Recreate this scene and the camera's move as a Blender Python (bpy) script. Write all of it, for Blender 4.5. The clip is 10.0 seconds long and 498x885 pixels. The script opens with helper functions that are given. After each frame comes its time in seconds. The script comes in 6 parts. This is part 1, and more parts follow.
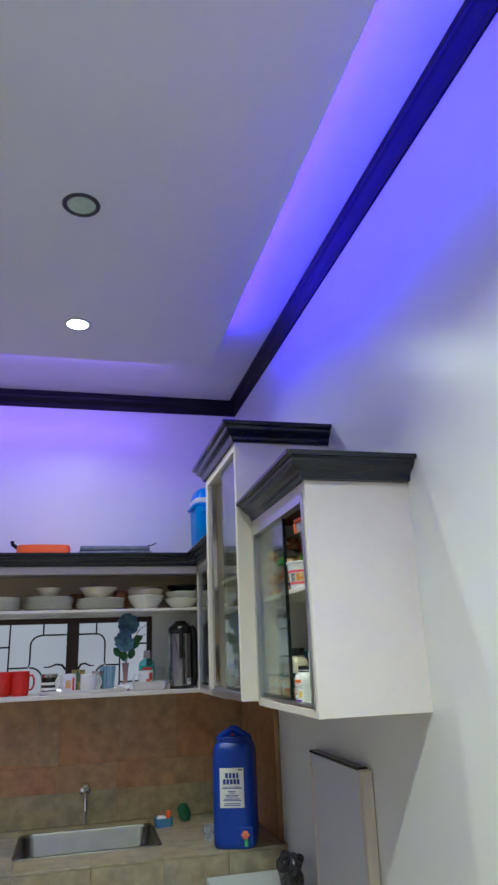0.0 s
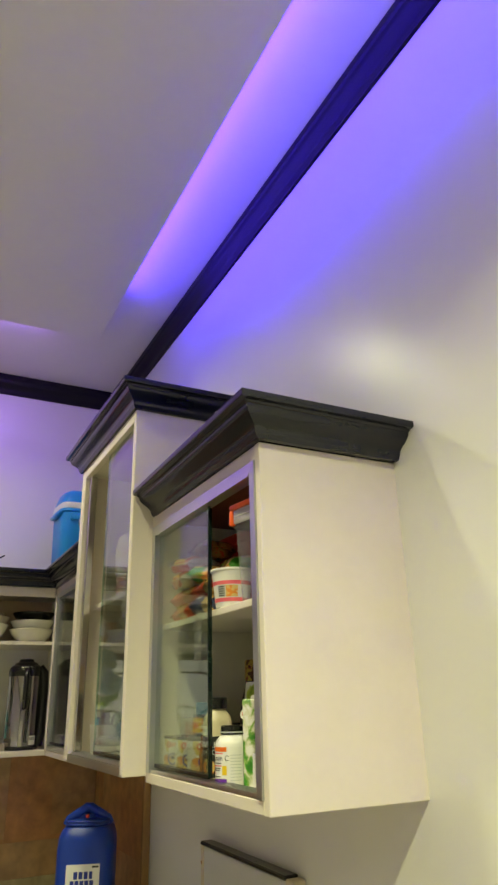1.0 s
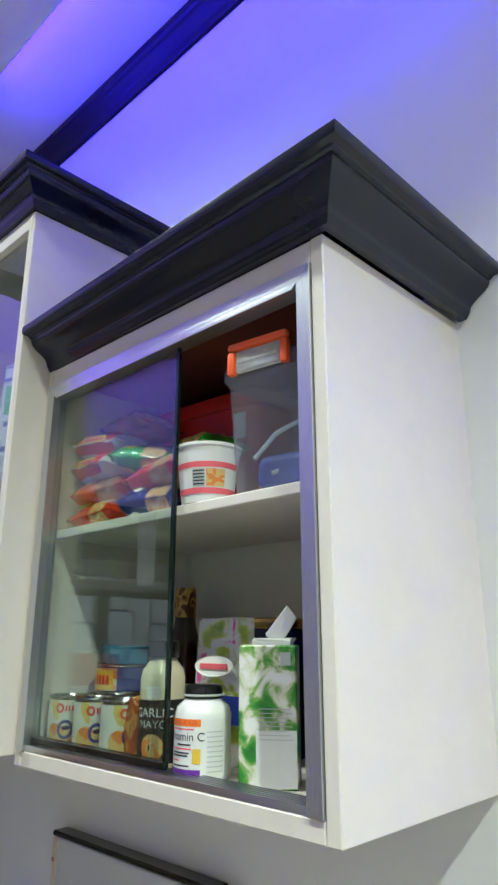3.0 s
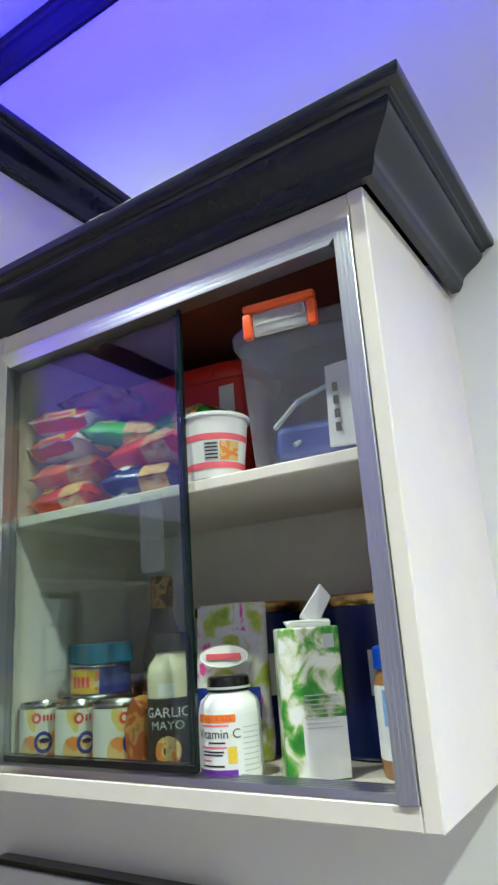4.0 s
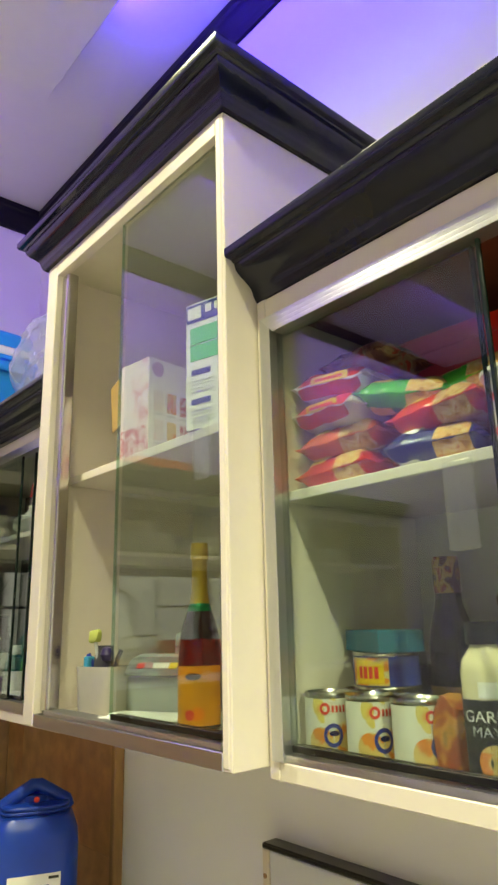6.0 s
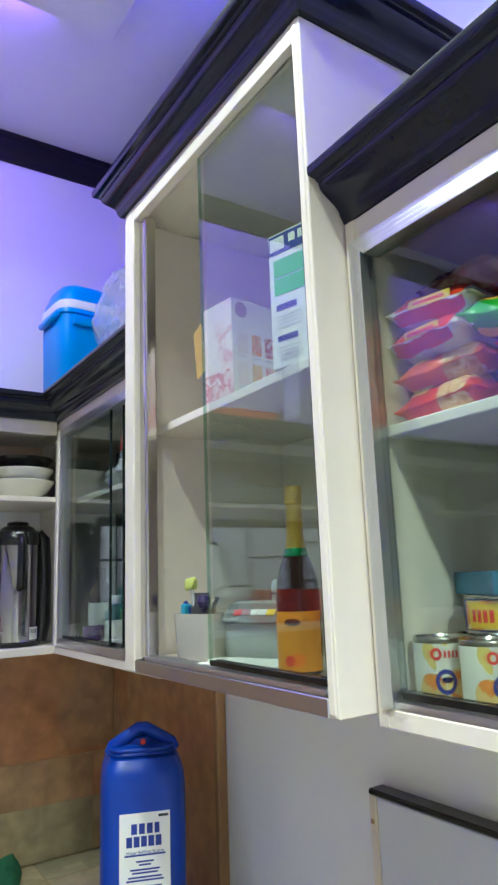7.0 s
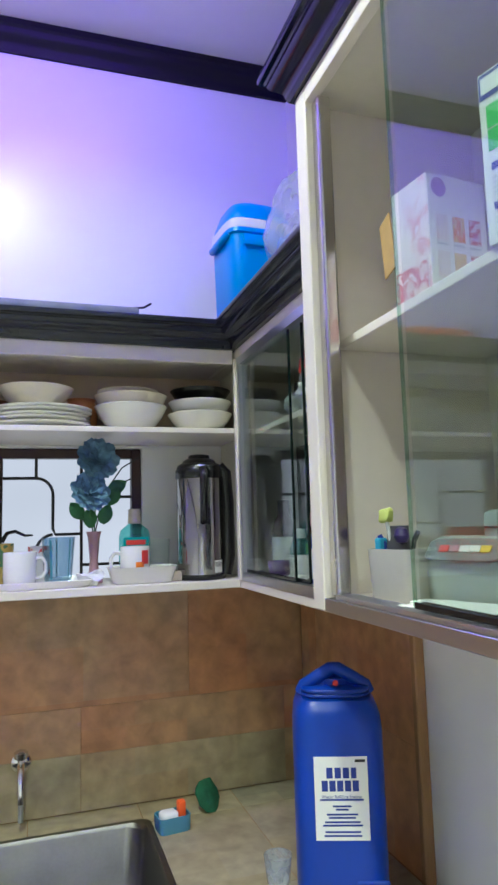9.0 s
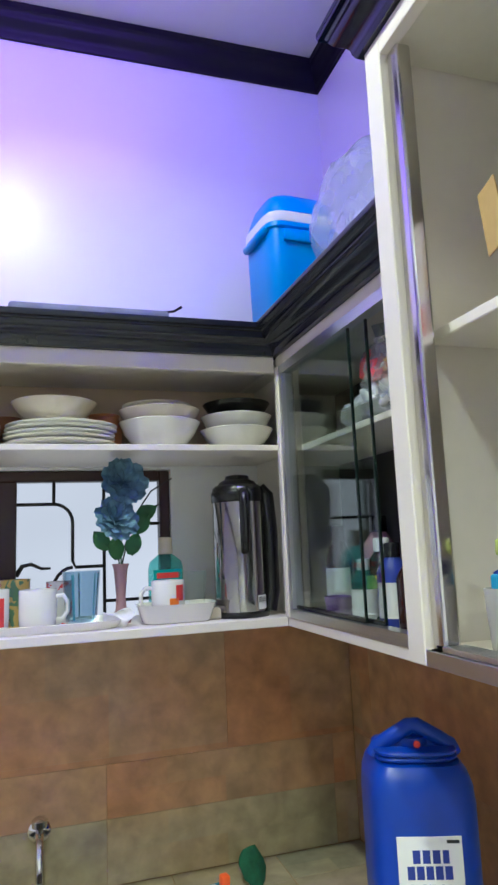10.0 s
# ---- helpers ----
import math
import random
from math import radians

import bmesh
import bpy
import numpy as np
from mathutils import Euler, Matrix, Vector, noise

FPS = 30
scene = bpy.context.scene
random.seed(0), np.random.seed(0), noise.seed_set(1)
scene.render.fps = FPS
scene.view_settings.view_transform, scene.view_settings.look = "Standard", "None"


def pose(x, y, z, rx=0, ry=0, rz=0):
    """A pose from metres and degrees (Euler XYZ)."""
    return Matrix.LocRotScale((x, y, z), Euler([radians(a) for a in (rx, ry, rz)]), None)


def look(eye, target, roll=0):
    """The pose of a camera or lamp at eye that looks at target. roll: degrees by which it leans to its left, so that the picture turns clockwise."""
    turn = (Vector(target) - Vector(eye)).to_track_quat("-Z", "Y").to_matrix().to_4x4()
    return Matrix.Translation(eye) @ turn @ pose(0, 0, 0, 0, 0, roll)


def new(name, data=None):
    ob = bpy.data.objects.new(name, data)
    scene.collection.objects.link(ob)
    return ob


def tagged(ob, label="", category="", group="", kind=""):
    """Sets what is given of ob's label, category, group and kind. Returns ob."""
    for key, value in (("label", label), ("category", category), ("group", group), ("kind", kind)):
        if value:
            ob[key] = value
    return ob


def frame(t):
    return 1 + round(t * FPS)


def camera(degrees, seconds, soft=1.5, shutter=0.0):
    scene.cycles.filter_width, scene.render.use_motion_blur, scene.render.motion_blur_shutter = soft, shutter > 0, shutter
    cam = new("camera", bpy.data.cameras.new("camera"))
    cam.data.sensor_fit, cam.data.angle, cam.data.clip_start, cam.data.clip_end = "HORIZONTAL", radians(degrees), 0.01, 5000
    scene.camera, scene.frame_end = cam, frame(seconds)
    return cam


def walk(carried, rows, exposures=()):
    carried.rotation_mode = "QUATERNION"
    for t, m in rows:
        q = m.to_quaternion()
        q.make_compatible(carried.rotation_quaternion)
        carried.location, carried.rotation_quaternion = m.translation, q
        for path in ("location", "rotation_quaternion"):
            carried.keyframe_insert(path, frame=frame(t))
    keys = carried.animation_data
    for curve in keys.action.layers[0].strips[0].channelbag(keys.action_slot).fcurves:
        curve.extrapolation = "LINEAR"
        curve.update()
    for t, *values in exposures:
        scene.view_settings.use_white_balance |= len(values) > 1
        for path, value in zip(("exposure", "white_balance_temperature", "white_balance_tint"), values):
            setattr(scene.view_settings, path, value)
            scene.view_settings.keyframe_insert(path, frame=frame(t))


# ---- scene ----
cam = camera(40.9, 10.0, soft=2.6)
PATH = [
    (0, (0.052, 0.196, 1.661), (0.529, 2.042, 2.266), -2.2),
    (0.5, (0.11, 0.564, 1.677), (0.691, 2.354, 2.354), -1.8),
    (1, (0.1, 0.88, 1.669), (0.953, 2.54, 2.388), -1.4),
    (1.5, (0.072, 1.133, 1.681), (1.108, 2.737, 2.277), -1.5),
    (2, (0.09, 1.289, 1.695), (1.157, 2.862, 2.317), -0.7),
    (2.5, (0.128, 1.392, 1.685), (1.298, 2.901, 2.281), 1.0),
    (4, (0.052, 1.701, 1.673), (1.693, 2.712, 2.208), -3.9),
    (4.5, (0.021, 1.743, 1.673), (1.597, 2.87, 2.168), -2.6),
    (5, (0.025, 1.789, 1.678), (1.485, 3.052, 2.2), -2.1),
    (5.5, (0.05, 1.831, 1.681), (1.406, 3.202, 2.212), -1.8),
    (6.8, (0.084, 1.889, 1.675), (1.206, 3.486, 2.111), -1.7),
    (7, (0.091, 1.904, 1.67), (1.171, 3.54, 2.064), -2.1),
    (7.5, (0.097, 1.941, 1.664), (0.997, 3.703, 1.956), -3.0),
    (8, (0.082, 1.968, 1.662), (0.862, 3.796, 1.891), -3.1),
    (8.5, (0.1, 1.981, 1.667), (0.851, 3.82, 1.901), -3.4),
    (9, (0.143, 2.051, 1.658), (0.759, 3.939, 1.893), -1.6),
    (9.5, (0.131, 2.163, 1.664), (0.745, 4.045, 1.95), -2.0),
    (10, (0.114, 2.272, 1.677), (0.716, 4.156, 1.977), -2.4),
]
# kelvin, tint: the film's white balance swings between cool and warm; stops: it brightens as it nears the shelves
COOL, WARM = (5800, -17), (10300, -25)
TONES = [(0, COOL), (0.75, COOL), (0.88, WARM), (1.6, WARM), (1.75, COOL), (3.2, COOL), (3.6, WARM), (3.85, WARM), (3.95, COOL), (5.1, COOL), (5.2, WARM), (5.9, WARM),
         (6.3, COOL), (7.25, COOL), (7.35, WARM), (7.58, WARM), (7.66, COOL), (8.12, COOL), (8.22, WARM), (8.7, WARM), (8.8, COOL), (9.3, COOL), (9.4, WARM), (9.82, WARM), (9.92, COOL), (10, COOL)]


def stops(t):
    return float(np.interp(t, (0, 1, 2.5, 4.0, 4.5, 5.5, 7.5, 10), (-0.36, -0.10, 0.0, 0.22, 0.48, 0.62, 0.58, 0.60)))


walk(cam, [(t, look(eye, target, roll)) for t, eye, target, roll in PATH], [(t, stops(t), *v) for t, v in TONES])

# ---- light ----
WX, BY = 0.962, 4.05          # faces of the side wall with the cabinets and of the back wall
LEFT, REAR = -2.3, -2.2       # the other two walls
CEIL, PANEL = 3.183, 3.12      # ceiling border, underside of the dropped ceiling panel
PX, PY = 0.682, 3.40          # edges of the dropped panel
COUNTER = 0.885

world = bpy.data.worlds.new("world")
scene.world = world
world.use_nodes = True
world.node_tree.nodes["Background"].inputs[0].default_value = (0.6, 0.7, 1.0, 1)
world.node_tree.nodes["Background"].inputs[1].default_value = 0.3

LAMP_POWER, LED_POWER = 0.80, 2.0
# x, y, watts, spread of the beam in degrees
# the last two are unseen, added to light cabinet sides and fronts
DOWNLIGHTS = [(0.0, 3.02, 14, 150), (0.01, 2.16, 9, 100), (0.0, 0.6, 52, 128), (0.0, -0.9, 34, 140)]


def lamp_area(name, m, power, colour, sx, sy=0.0, spread=150):
    data = bpy.data.lights.new(name, "AREA")
    data.energy, data.color = power, colour
    data.shape, data.size = ("RECTANGLE", sx) if sy else ("DISK", sx)
    if sy:
        data.size_y = sy
    data.spread = radians(spread)
    ob = new(name, data)
    ob.matrix_world = m
    return ob


for x, y, p, wide in DOWNLIGHTS:
    lamp_area("downlight_lamp", pose(x, y, PANEL - 0.006), p * LAMP_POWER, (1.0, 0.93, 0.85), 0.08, spread=wide)
LED = (0.028, 0.007, 1.0)
lamp_area("led_lamp", look((PX + 0.005, (REAR + 3.25) / 2, 3.134), (PX + 1.005, (REAR + 3.25) / 2, 3.32), 0), 22 * LED_POWER, LED, 3.25 - REAR - 0.4, 0.012, 178)
lamp_area("led_lamp", look((-0.8, PY + 0.006, 3.158), (-0.8, 6, 1.6), 0), 6.5 * LED_POWER, (0.24, 0.09, 1.0), 2.6, 0.012)

# ---- materials ----


def surf(name, col, rough=0.5, metal=0.0, var=0.08, scale=6.0, bump=0.05, bscale=90.0, coat=0.0, ior=1.45, stretch=(1, 1, 1), dirt=None, dirt_amount=0.3, random=0.0, sss=0.0):
    """A painted, moulded or natural surface: colour that drifts at two scales, fine relief, uneven gloss."""
    m = bpy.data.materials.new(name)
    m.use_nodes = True
    n, l = m.node_tree.nodes, m.node_tree.links
    p = n["Principled BSDF"]
    tc, mp = n.new("ShaderNodeTexCoord"), n.new("ShaderNodeMapping")
    mp.inputs["Scale"].default_value = stretch
    l.new(tc.outputs["Object"], mp.inputs[0])
    big, small = n.new("ShaderNodeTexNoise"), n.new("ShaderNodeTexNoise")
    big.inputs["Scale"].default_value, big.inputs["Detail"].default_value = scale, 5
    small.inputs["Scale"].default_value, small.inputs["Detail"].default_value = bscale, 4
    for t in (big, small):
        l.new(mp.outputs[0], t.inputs["Vector"])
    hsv = n.new("ShaderNodeHueSaturation")
    hsv.inputs["Color"].default_value = (*col, 1)
    mr = n.new("ShaderNodeMapRange")
    mr.inputs[1].default_value, mr.inputs[2].default_value = 0.25, 0.75
    mr.inputs[3].default_value, mr.inputs[4].default_value = 1 - var, 1 + var
    mix = n.new("ShaderNodeMath")
    mix.operation = "MULTIPLY_ADD"
    l.new(small.outputs[0], mix.inputs[0])
    mix.inputs[1].default_value = 0.3
    l.new(big.outputs[0], mix.inputs[2])
    sub = n.new("ShaderNodeMath")
    sub.operation = "SUBTRACT"
    l.new(mix.outputs[0], sub.inputs[0])
    sub.inputs[1].default_value = 0.15
    l.new(sub.outputs[0], mr.inputs[0])
    value = mr.outputs[0]
    if random:
        info, rr, mul = n.new("ShaderNodeObjectInfo"), n.new("ShaderNodeMapRange"), n.new("ShaderNodeMath")
        rr.inputs[3].default_value, rr.inputs[4].default_value = 1 - random, 1 + random
        mul.operation = "MULTIPLY"
        l.new(info.outputs["Random"], rr.inputs[0])
        l.new(rr.outputs[0], mul.inputs[0])
        l.new(value, mul.inputs[1])
        value = mul.outputs[0]
    l.new(value, hsv.inputs["Value"])
    colour = hsv.outputs[0]
    if dirt:
        stain, ramp, mc = n.new("ShaderNodeTexNoise"), n.new("ShaderNodeValToRGB"), n.new("ShaderNodeMix")
        stain.inputs["Scale"].default_value, stain.inputs["Detail"].default_value = scale * 0.7, 8
        stain.inputs["Roughness"].default_value = 0.7
        ramp.color_ramp.elements[0].position, ramp.color_ramp.elements[1].position = 0.45, 0.72
        ramp.color_ramp.elements[1].color = (dirt_amount,) * 3 + (1,)
        l.new(mp.outputs[0], stain.inputs["Vector"])
        l.new(stain.outputs[0], ramp.inputs[0])
        mc.data_type = "RGBA"
        l.new(ramp.outputs[0], mc.inputs["Factor"])
        l.new(colour, mc.inputs[6])
        mc.inputs[7].default_value = (*dirt, 1)
        colour = mc.outputs[2]
    l.new(colour, p.inputs["Base Color"])
    gl = n.new("ShaderNodeMapRange")
    gl.inputs[3].default_value, gl.inputs[4].default_value = max(0.02, rough * 0.85), min(1, rough * 1.2)
    l.new(big.outputs[0], gl.inputs[0])
    l.new(gl.outputs[0], p.inputs["Roughness"])
    p.inputs["Metallic"].default_value, p.inputs["Coat Weight"].default_value, p.inputs["IOR"].default_value = metal, coat, ior
    if sss:
        p.inputs["Subsurface Weight"].default_value, p.inputs["Subsurface Radius"].default_value = sss, (0.01, 0.01, 0.01)
    if bump:
        b = n.new("ShaderNodeBump")
        b.inputs["Strength"].default_value, b.inputs["Distance"].default_value = bump, 0.004
        l.new(small.outputs[0], b.inputs["Height"])
        l.new(b.outputs[0], p.inputs["Normal"])
    return m


def clear(name, tint, gloss=0.03, ior=1.5, milk=0.0, milk_col=(0.8, 0.85, 0.9)):
    """Thin clear glass or plastic: lets the view through, tinted, with a Fresnel gloss; milk: how cloudy it is."""
    m = bpy.data.materials.new(name)
    m.use_nodes = True
    n, l = m.node_tree.nodes, m.node_tree.links
    n.remove(n["Principled BSDF"])
    tr, gl, fr, mx = n.new("ShaderNodeBsdfTransparent"), n.new("ShaderNodeBsdfGlossy"), n.new("ShaderNodeLayerWeight"), n.new("ShaderNodeMixShader")
    tr.inputs[0].default_value = (*tint, 1)
    gl.inputs["Roughness"].default_value, fr.inputs["Blend"].default_value = gloss, 0.5
    f0 = ((ior - 1) / (ior + 1)) ** 2
    pw, ma = n.new("ShaderNodeMath"), n.new("ShaderNodeMath")
    pw.operation, ma.operation = "POWER", "MULTIPLY_ADD"
    pw.inputs[1].default_value, ma.inputs[1].default_value, ma.inputs[2].default_value = 5.0, 1 - f0, f0
    l.new(fr.outputs["Facing"], pw.inputs[0])
    l.new(pw.outputs[0], ma.inputs[0])
    body = tr.outputs[0]
    if milk:
        di, m2, tl, m3 = n.new("ShaderNodeBsdfDiffuse"), n.new("ShaderNodeMixShader"), n.new("ShaderNodeBsdfTranslucent"), n.new("ShaderNodeMixShader")
        di.inputs[0].default_value = tl.inputs[0].default_value = (*milk_col, 1)
        no, mr = n.new("ShaderNodeTexNoise"), n.new("ShaderNodeMapRange")
        no.inputs["Scale"].default_value = 3
        mr.inputs[3].default_value, mr.inputs[4].default_value = milk * 0.6, min(1, milk * 1.4)
        l.new(no.outputs[0], mr.inputs[0])
        l.new(di.outputs[0], m3.inputs[1])
        l.new(tl.outputs[0], m3.inputs[2])
        l.new(mr.outputs[0], m2.inputs[0])
        l.new(tr.outputs[0], m2.inputs[1])
        l.new(m3.outputs[0], m2.inputs[2])
        body = m2.outputs[0]
    l.new(ma.outputs[0], mx.inputs[0])
    l.new(body, mx.inputs[1])
    l.new(gl.outputs[0], mx.inputs[2])
    l.new(mx.outputs[0], n["Material Output"].inputs[0])
    return m


def glow(name, col, strength, scale=2.0):
    m = bpy.data.materials.new(name)
    m.use_nodes = True
    n, l = m.node_tree.nodes, m.node_tree.links
    n.remove(n["Principled BSDF"])
    e, no, mr = n.new("ShaderNodeEmission"), n.new("ShaderNodeTexNoise"), n.new("ShaderNodeMapRange")
    no.inputs["Scale"].default_value = scale
    mr.inputs[3].default_value, mr.inputs[4].default_value = strength * 0.7, strength * 1.3
    e.inputs[0].default_value = (*col, 1)
    l.new(no.outputs[0], mr.inputs[0])
    l.new(mr.outputs[0], e.inputs[1])
    l.new(e.outputs[0], n["Material Output"].inputs[0])
    return m


def printed(name, stops, scale=20.0, rough=0.35, detail=3.0, stretch=(1, 1, 1), distort=0.6, crisp=True, coat=0.0):
    """Printed paper, card or film: blotches of several inks."""
    m = bpy.data.materials.new(name)
    m.use_nodes = True
    n, l = m.node_tree.nodes, m.node_tree.links
    p = n["Principled BSDF"]
    tc, mp, no, ramp = n.new("ShaderNodeTexCoord"), n.new("ShaderNodeMapping"), n.new("ShaderNodeTexNoise"), n.new("ShaderNodeValToRGB")
    mp.inputs["Scale"].default_value = stretch
    no.inputs["Scale"].default_value, no.inputs["Detail"].default_value, no.inputs["Distortion"].default_value = scale, detail, distort
    l.new(tc.outputs["Object"], mp.inputs[0])
    l.new(mp.outputs[0], no.inputs["Vector"])
    l.new(no.outputs[0], ramp.inputs[0])
    cr = ramp.color_ramp
    cr.interpolation = "CONSTANT" if crisp else "LINEAR"
    while len(cr.elements) < len(stops):
        cr.elements.new(0.5)
    for e, (pos, col) in zip(cr.elements, stops):
        e.position, e.color = pos, (*col, 1)
    l.new(ramp.outputs[0], p.inputs["Base Color"])
    p.inputs["Roughness"].default_value, p.inputs["Coat Weight"].default_value = rough, coat
    return m


WALL = surf("wall_paint", (0.80, 0.79, 0.77), 0.30, var=0.025, scale=1.5, bump=0.0, bscale=8, ior=1.5)
CEILP = surf("ceiling_paint", (0.78, 0.77, 0.76), 0.55, var=0.03, scale=1.2, bump=0.03, bscale=30)
WHITE = surf("cream_white_enamel", (0.77, 0.705, 0.635), 0.38, var=0.04, scale=5, bump=0.05, bscale=45, dirt=(0.6, 0.52, 0.42), dirt_amount=0.16)
INNER = surf("cabinet_inside_paint", (0.70, 0.66, 0.57), 0.5, var=0.06, scale=5, bump=0.05, bscale=50, dirt=(0.5, 0.43, 0.33), dirt_amount=0.2)
PLY = surf("stained_plywood", (0.16, 0.045, 0.03), 0.5, var=0.2, scale=4, bump=0.08, stretch=(1, 6, 1))
BLACK = surf("black_moulding_paint", (0.008, 0.010, 0.026), 0.19, var=0.10, scale=7, bump=0.02, bscale=60, coat=0.15, dirt=(0.013, 0.017, 0.028), dirt_amount=0.15)
ALU = surf("brushed_aluminium", (0.62, 0.63, 0.65), 0.28, 1.0, var=0.08, scale=12, bump=0.03, bscale=150, stretch=(1, 0.15, 1))
ALUV = surf("brushed_aluminium_upright", (0.58, 0.59, 0.61), 0.34, 1.0, var=0.06, scale=12, bump=0.015, bscale=150, stretch=(1, 1, 0.15))
ROOMBLACK = surf("black_cornice_paint", (0.009, 0.009, 0.012), 0.42, var=0.10, scale=7, bump=0.02, bscale=60, ior=1.25)
ALUP = surf("polished_aluminium", (0.60, 0.58, 0.56), 0.16, 1.0, var=0.08, scale=14, bump=0.01, bscale=120, stretch=(1, 1, 0.15))
FLASK = surf("polished_flask_steel", (0.36, 0.345, 0.33), 0.10, 1.0, var=0.08, scale=10, bump=0.02, bscale=200, stretch=(1, 1, 0.1))
STEEL = surf("steel", (0.42, 0.41, 0.40), 0.22, 1.0, var=0.06, scale=10, bump=0.02, bscale=200, stretch=(1, 1, 0.2))
SINKM = surf("sink_steel", (0.19, 0.185, 0.17), 0.40, 1.0, var=0.15, scale=9, bump=0.03, bscale=120, dirt=(0.25, 0.22, 0.18), dirt_amount=0.4)
CHROME = surf("chrome", (0.75, 0.75, 0.76), 0.08, 1.0, var=0.02, bump=0)
GLASS = clear("sheet_glass", (0.91, 0.945, 0.925), 0.01, 1.52)
EDGEL = clear("pale_glass_edge", (0.75, 0.88, 0.81), 0.05, 1.5)
EDGE = surf("glass_edge", (0.006, 0.014, 0.012), 0.15, var=0.2, bump=0)
CRYSTAL = clear("clear_plastic", (0.92, 0.93, 0.96), 0.08, 1.45, milk=0.20, milk_col=(0.84, 0.86, 1.0))
PULL = clear("clear_pull", (0.965, 0.98, 0.975), 0.03, 1.45)
PULLF = clear("cloudy_clear_pull", (0.97, 0.985, 0.98), 0.12, 1.45, milk=0.07)
CLASP = clear("milky_clasp_plastic", (0.9, 0.9, 0.92), 0.15, 1.45, milk=0.6, milk_col=(0.85, 0.84, 0.84))
FILM = clear("plastic_film", (0.86, 0.88, 0.92), 0.10, 1.45, milk=0.27)
TUMBLER = clear("blue_tumbler_glass", (0.74, 0.82, 0.88), 0.03, 1.5)
MINT = clear("mint_liquid", (0.48, 0.80, 0.77), 0.05, 1.4, milk=0.14, milk_col=(0.2, 0.6, 0.6))
BOTTLEG = surf("dark_bottle_glass", (0.02, 0.006, 0.006), 0.06, var=0.1, bump=0, coat=0.4)
CERAM = surf("white_glaze", (0.80, 0.78, 0.72), 0.12, var=0.03, bump=0.01, coat=0.3)
CREAMC = surf("cream_glaze", (0.72, 0.64, 0.52), 0.18, var=0.05, bump=0.01, coat=0.3)
BLKPL = surf("black_plastic", (0.009, 0.009, 0.010), 0.22, var=0.15, bump=0.02)
REDPL = surf("red_plastic", (0.60, 0.02, 0.015), 0.3, var=0.08, bump=0.02)
ORANGE = surf("orange_plastic", (0.90, 0.13, 0.03), 0.35, var=0.06, bump=0.02)
CYAN = surf("sky_blue_plastic", (0.012, 0.27, 0.68), 0.32, var=0.06, bump=0.02)
BLUE = surf("deep_blue_plastic", (0.004, 0.042, 0.37), 0.34, var=0.10, scale=8, bump=0.04, bscale=70, dirt=(0.02, 0.05, 0.25), dirt_amount=0.3)
NAVY = surf("navy_tin", (0.008, 0.015, 0.09), 0.25, var=0.1, bump=0)
GOLD = surf("gold_tin", (0.65, 0.42, 0.16), 0.25, 1.0, var=0.06, bump=0)
GREYPL = surf("pale_grey_plastic", (0.52, 0.54, 0.54), 0.4, var=0.05, bump=0.02)
DGREY = surf("dark_grey_plastic_and_shade", (0.06, 0.06, 0.065), 0.35, var=0.1, bump=0.02)
PAPER = surf("white_paper", (0.80, 0.79, 0.77), 0.6, var=0.03, bump=0.02)
INKB = surf("blue_ink", (0.02, 0.04, 0.28), 0.5, var=0.1, bump=0)
INKK = surf("black_ink", (0.02, 0.02, 0.02), 0.5, var=0.1, bump=0)
INKG = surf("green_ink", (0.10, 0.52, 0.12), 0.5, var=0.08, bump=0)
INKO = surf("orange_ink", (0.85, 0.22, 0.02), 0.5, var=0.08, bump=0)
INKY = surf("yellow_ink", (0.80, 0.55, 0.05), 0.5, var=0.1, bump=0)
INKP = surf("purple_ink", (0.14, 0.03, 0.34), 0.4, var=0.1, bump=0)
INKR = surf("red_ink", (0.70, 0.05, 0.05), 0.5, var=0.08, bump=0)
INKM = surf("pink_ink", (0.80, 0.14, 0.18), 0.5, var=0.08, bump=0)
MAYO = surf("mayonnaise", (0.74, 0.66, 0.47), 0.25, var=0.05, bump=0.02)
BROWNW = surf("dark_brown_window_paint", (0.035, 0.014, 0.012), 0.4, var=0.2, bump=0.06)
IRON = surf("black_iron", (0.018, 0.015, 0.016), 0.5, var=0.2, bump=0.05)
WOODB = surf("raw_wood_trim", (0.36, 0.20, 0.09), 0.6, var=0.25, scale=6, bump=0.15, stretch=(4, 4, 0.5))
BOARD = surf("white_laminate", (0.62, 0.62, 0.64), 0.42, var=0.04, scale=3, bump=0.03)
BOARDE = surf("board_edge_wood", (0.66, 0.58, 0.47), 0.6, var=0.12, scale=6, bump=0.1, stretch=(3, 3, 0.4))
LEAF = surf("cloth_leaf", (0.035, 0.13, 0.045), 0.6, var=0.25, scale=30, bump=0.1)
PETAL = surf("blue_petal_cloth", (0.14, 0.25, 0.36), 0.7, var=0.35, scale=35, bump=0.1)
PINKG = surf("pink_vase_glass", (0.45, 0.26, 0.30), 0.1, var=0.08, bump=0)
GREENS = surf("green_scrubber", (0.02, 0.10, 0.05), 0.9, var=0.3, scale=40, bump=0.4)
SALMON = surf("salmon_plastic", (0.75, 0.20, 0.10), 0.4, var=0.06, bump=0.02)
TEALB = surf("teal_box_plastic", (0.10, 0.26, 0.38), 0.4, var=0.08, bump=0.02)
TOWEL = surf("grey_blue_cloth", (0.20, 0.21, 0.26), 0.9, var=0.2, scale=20, bump=0.3)
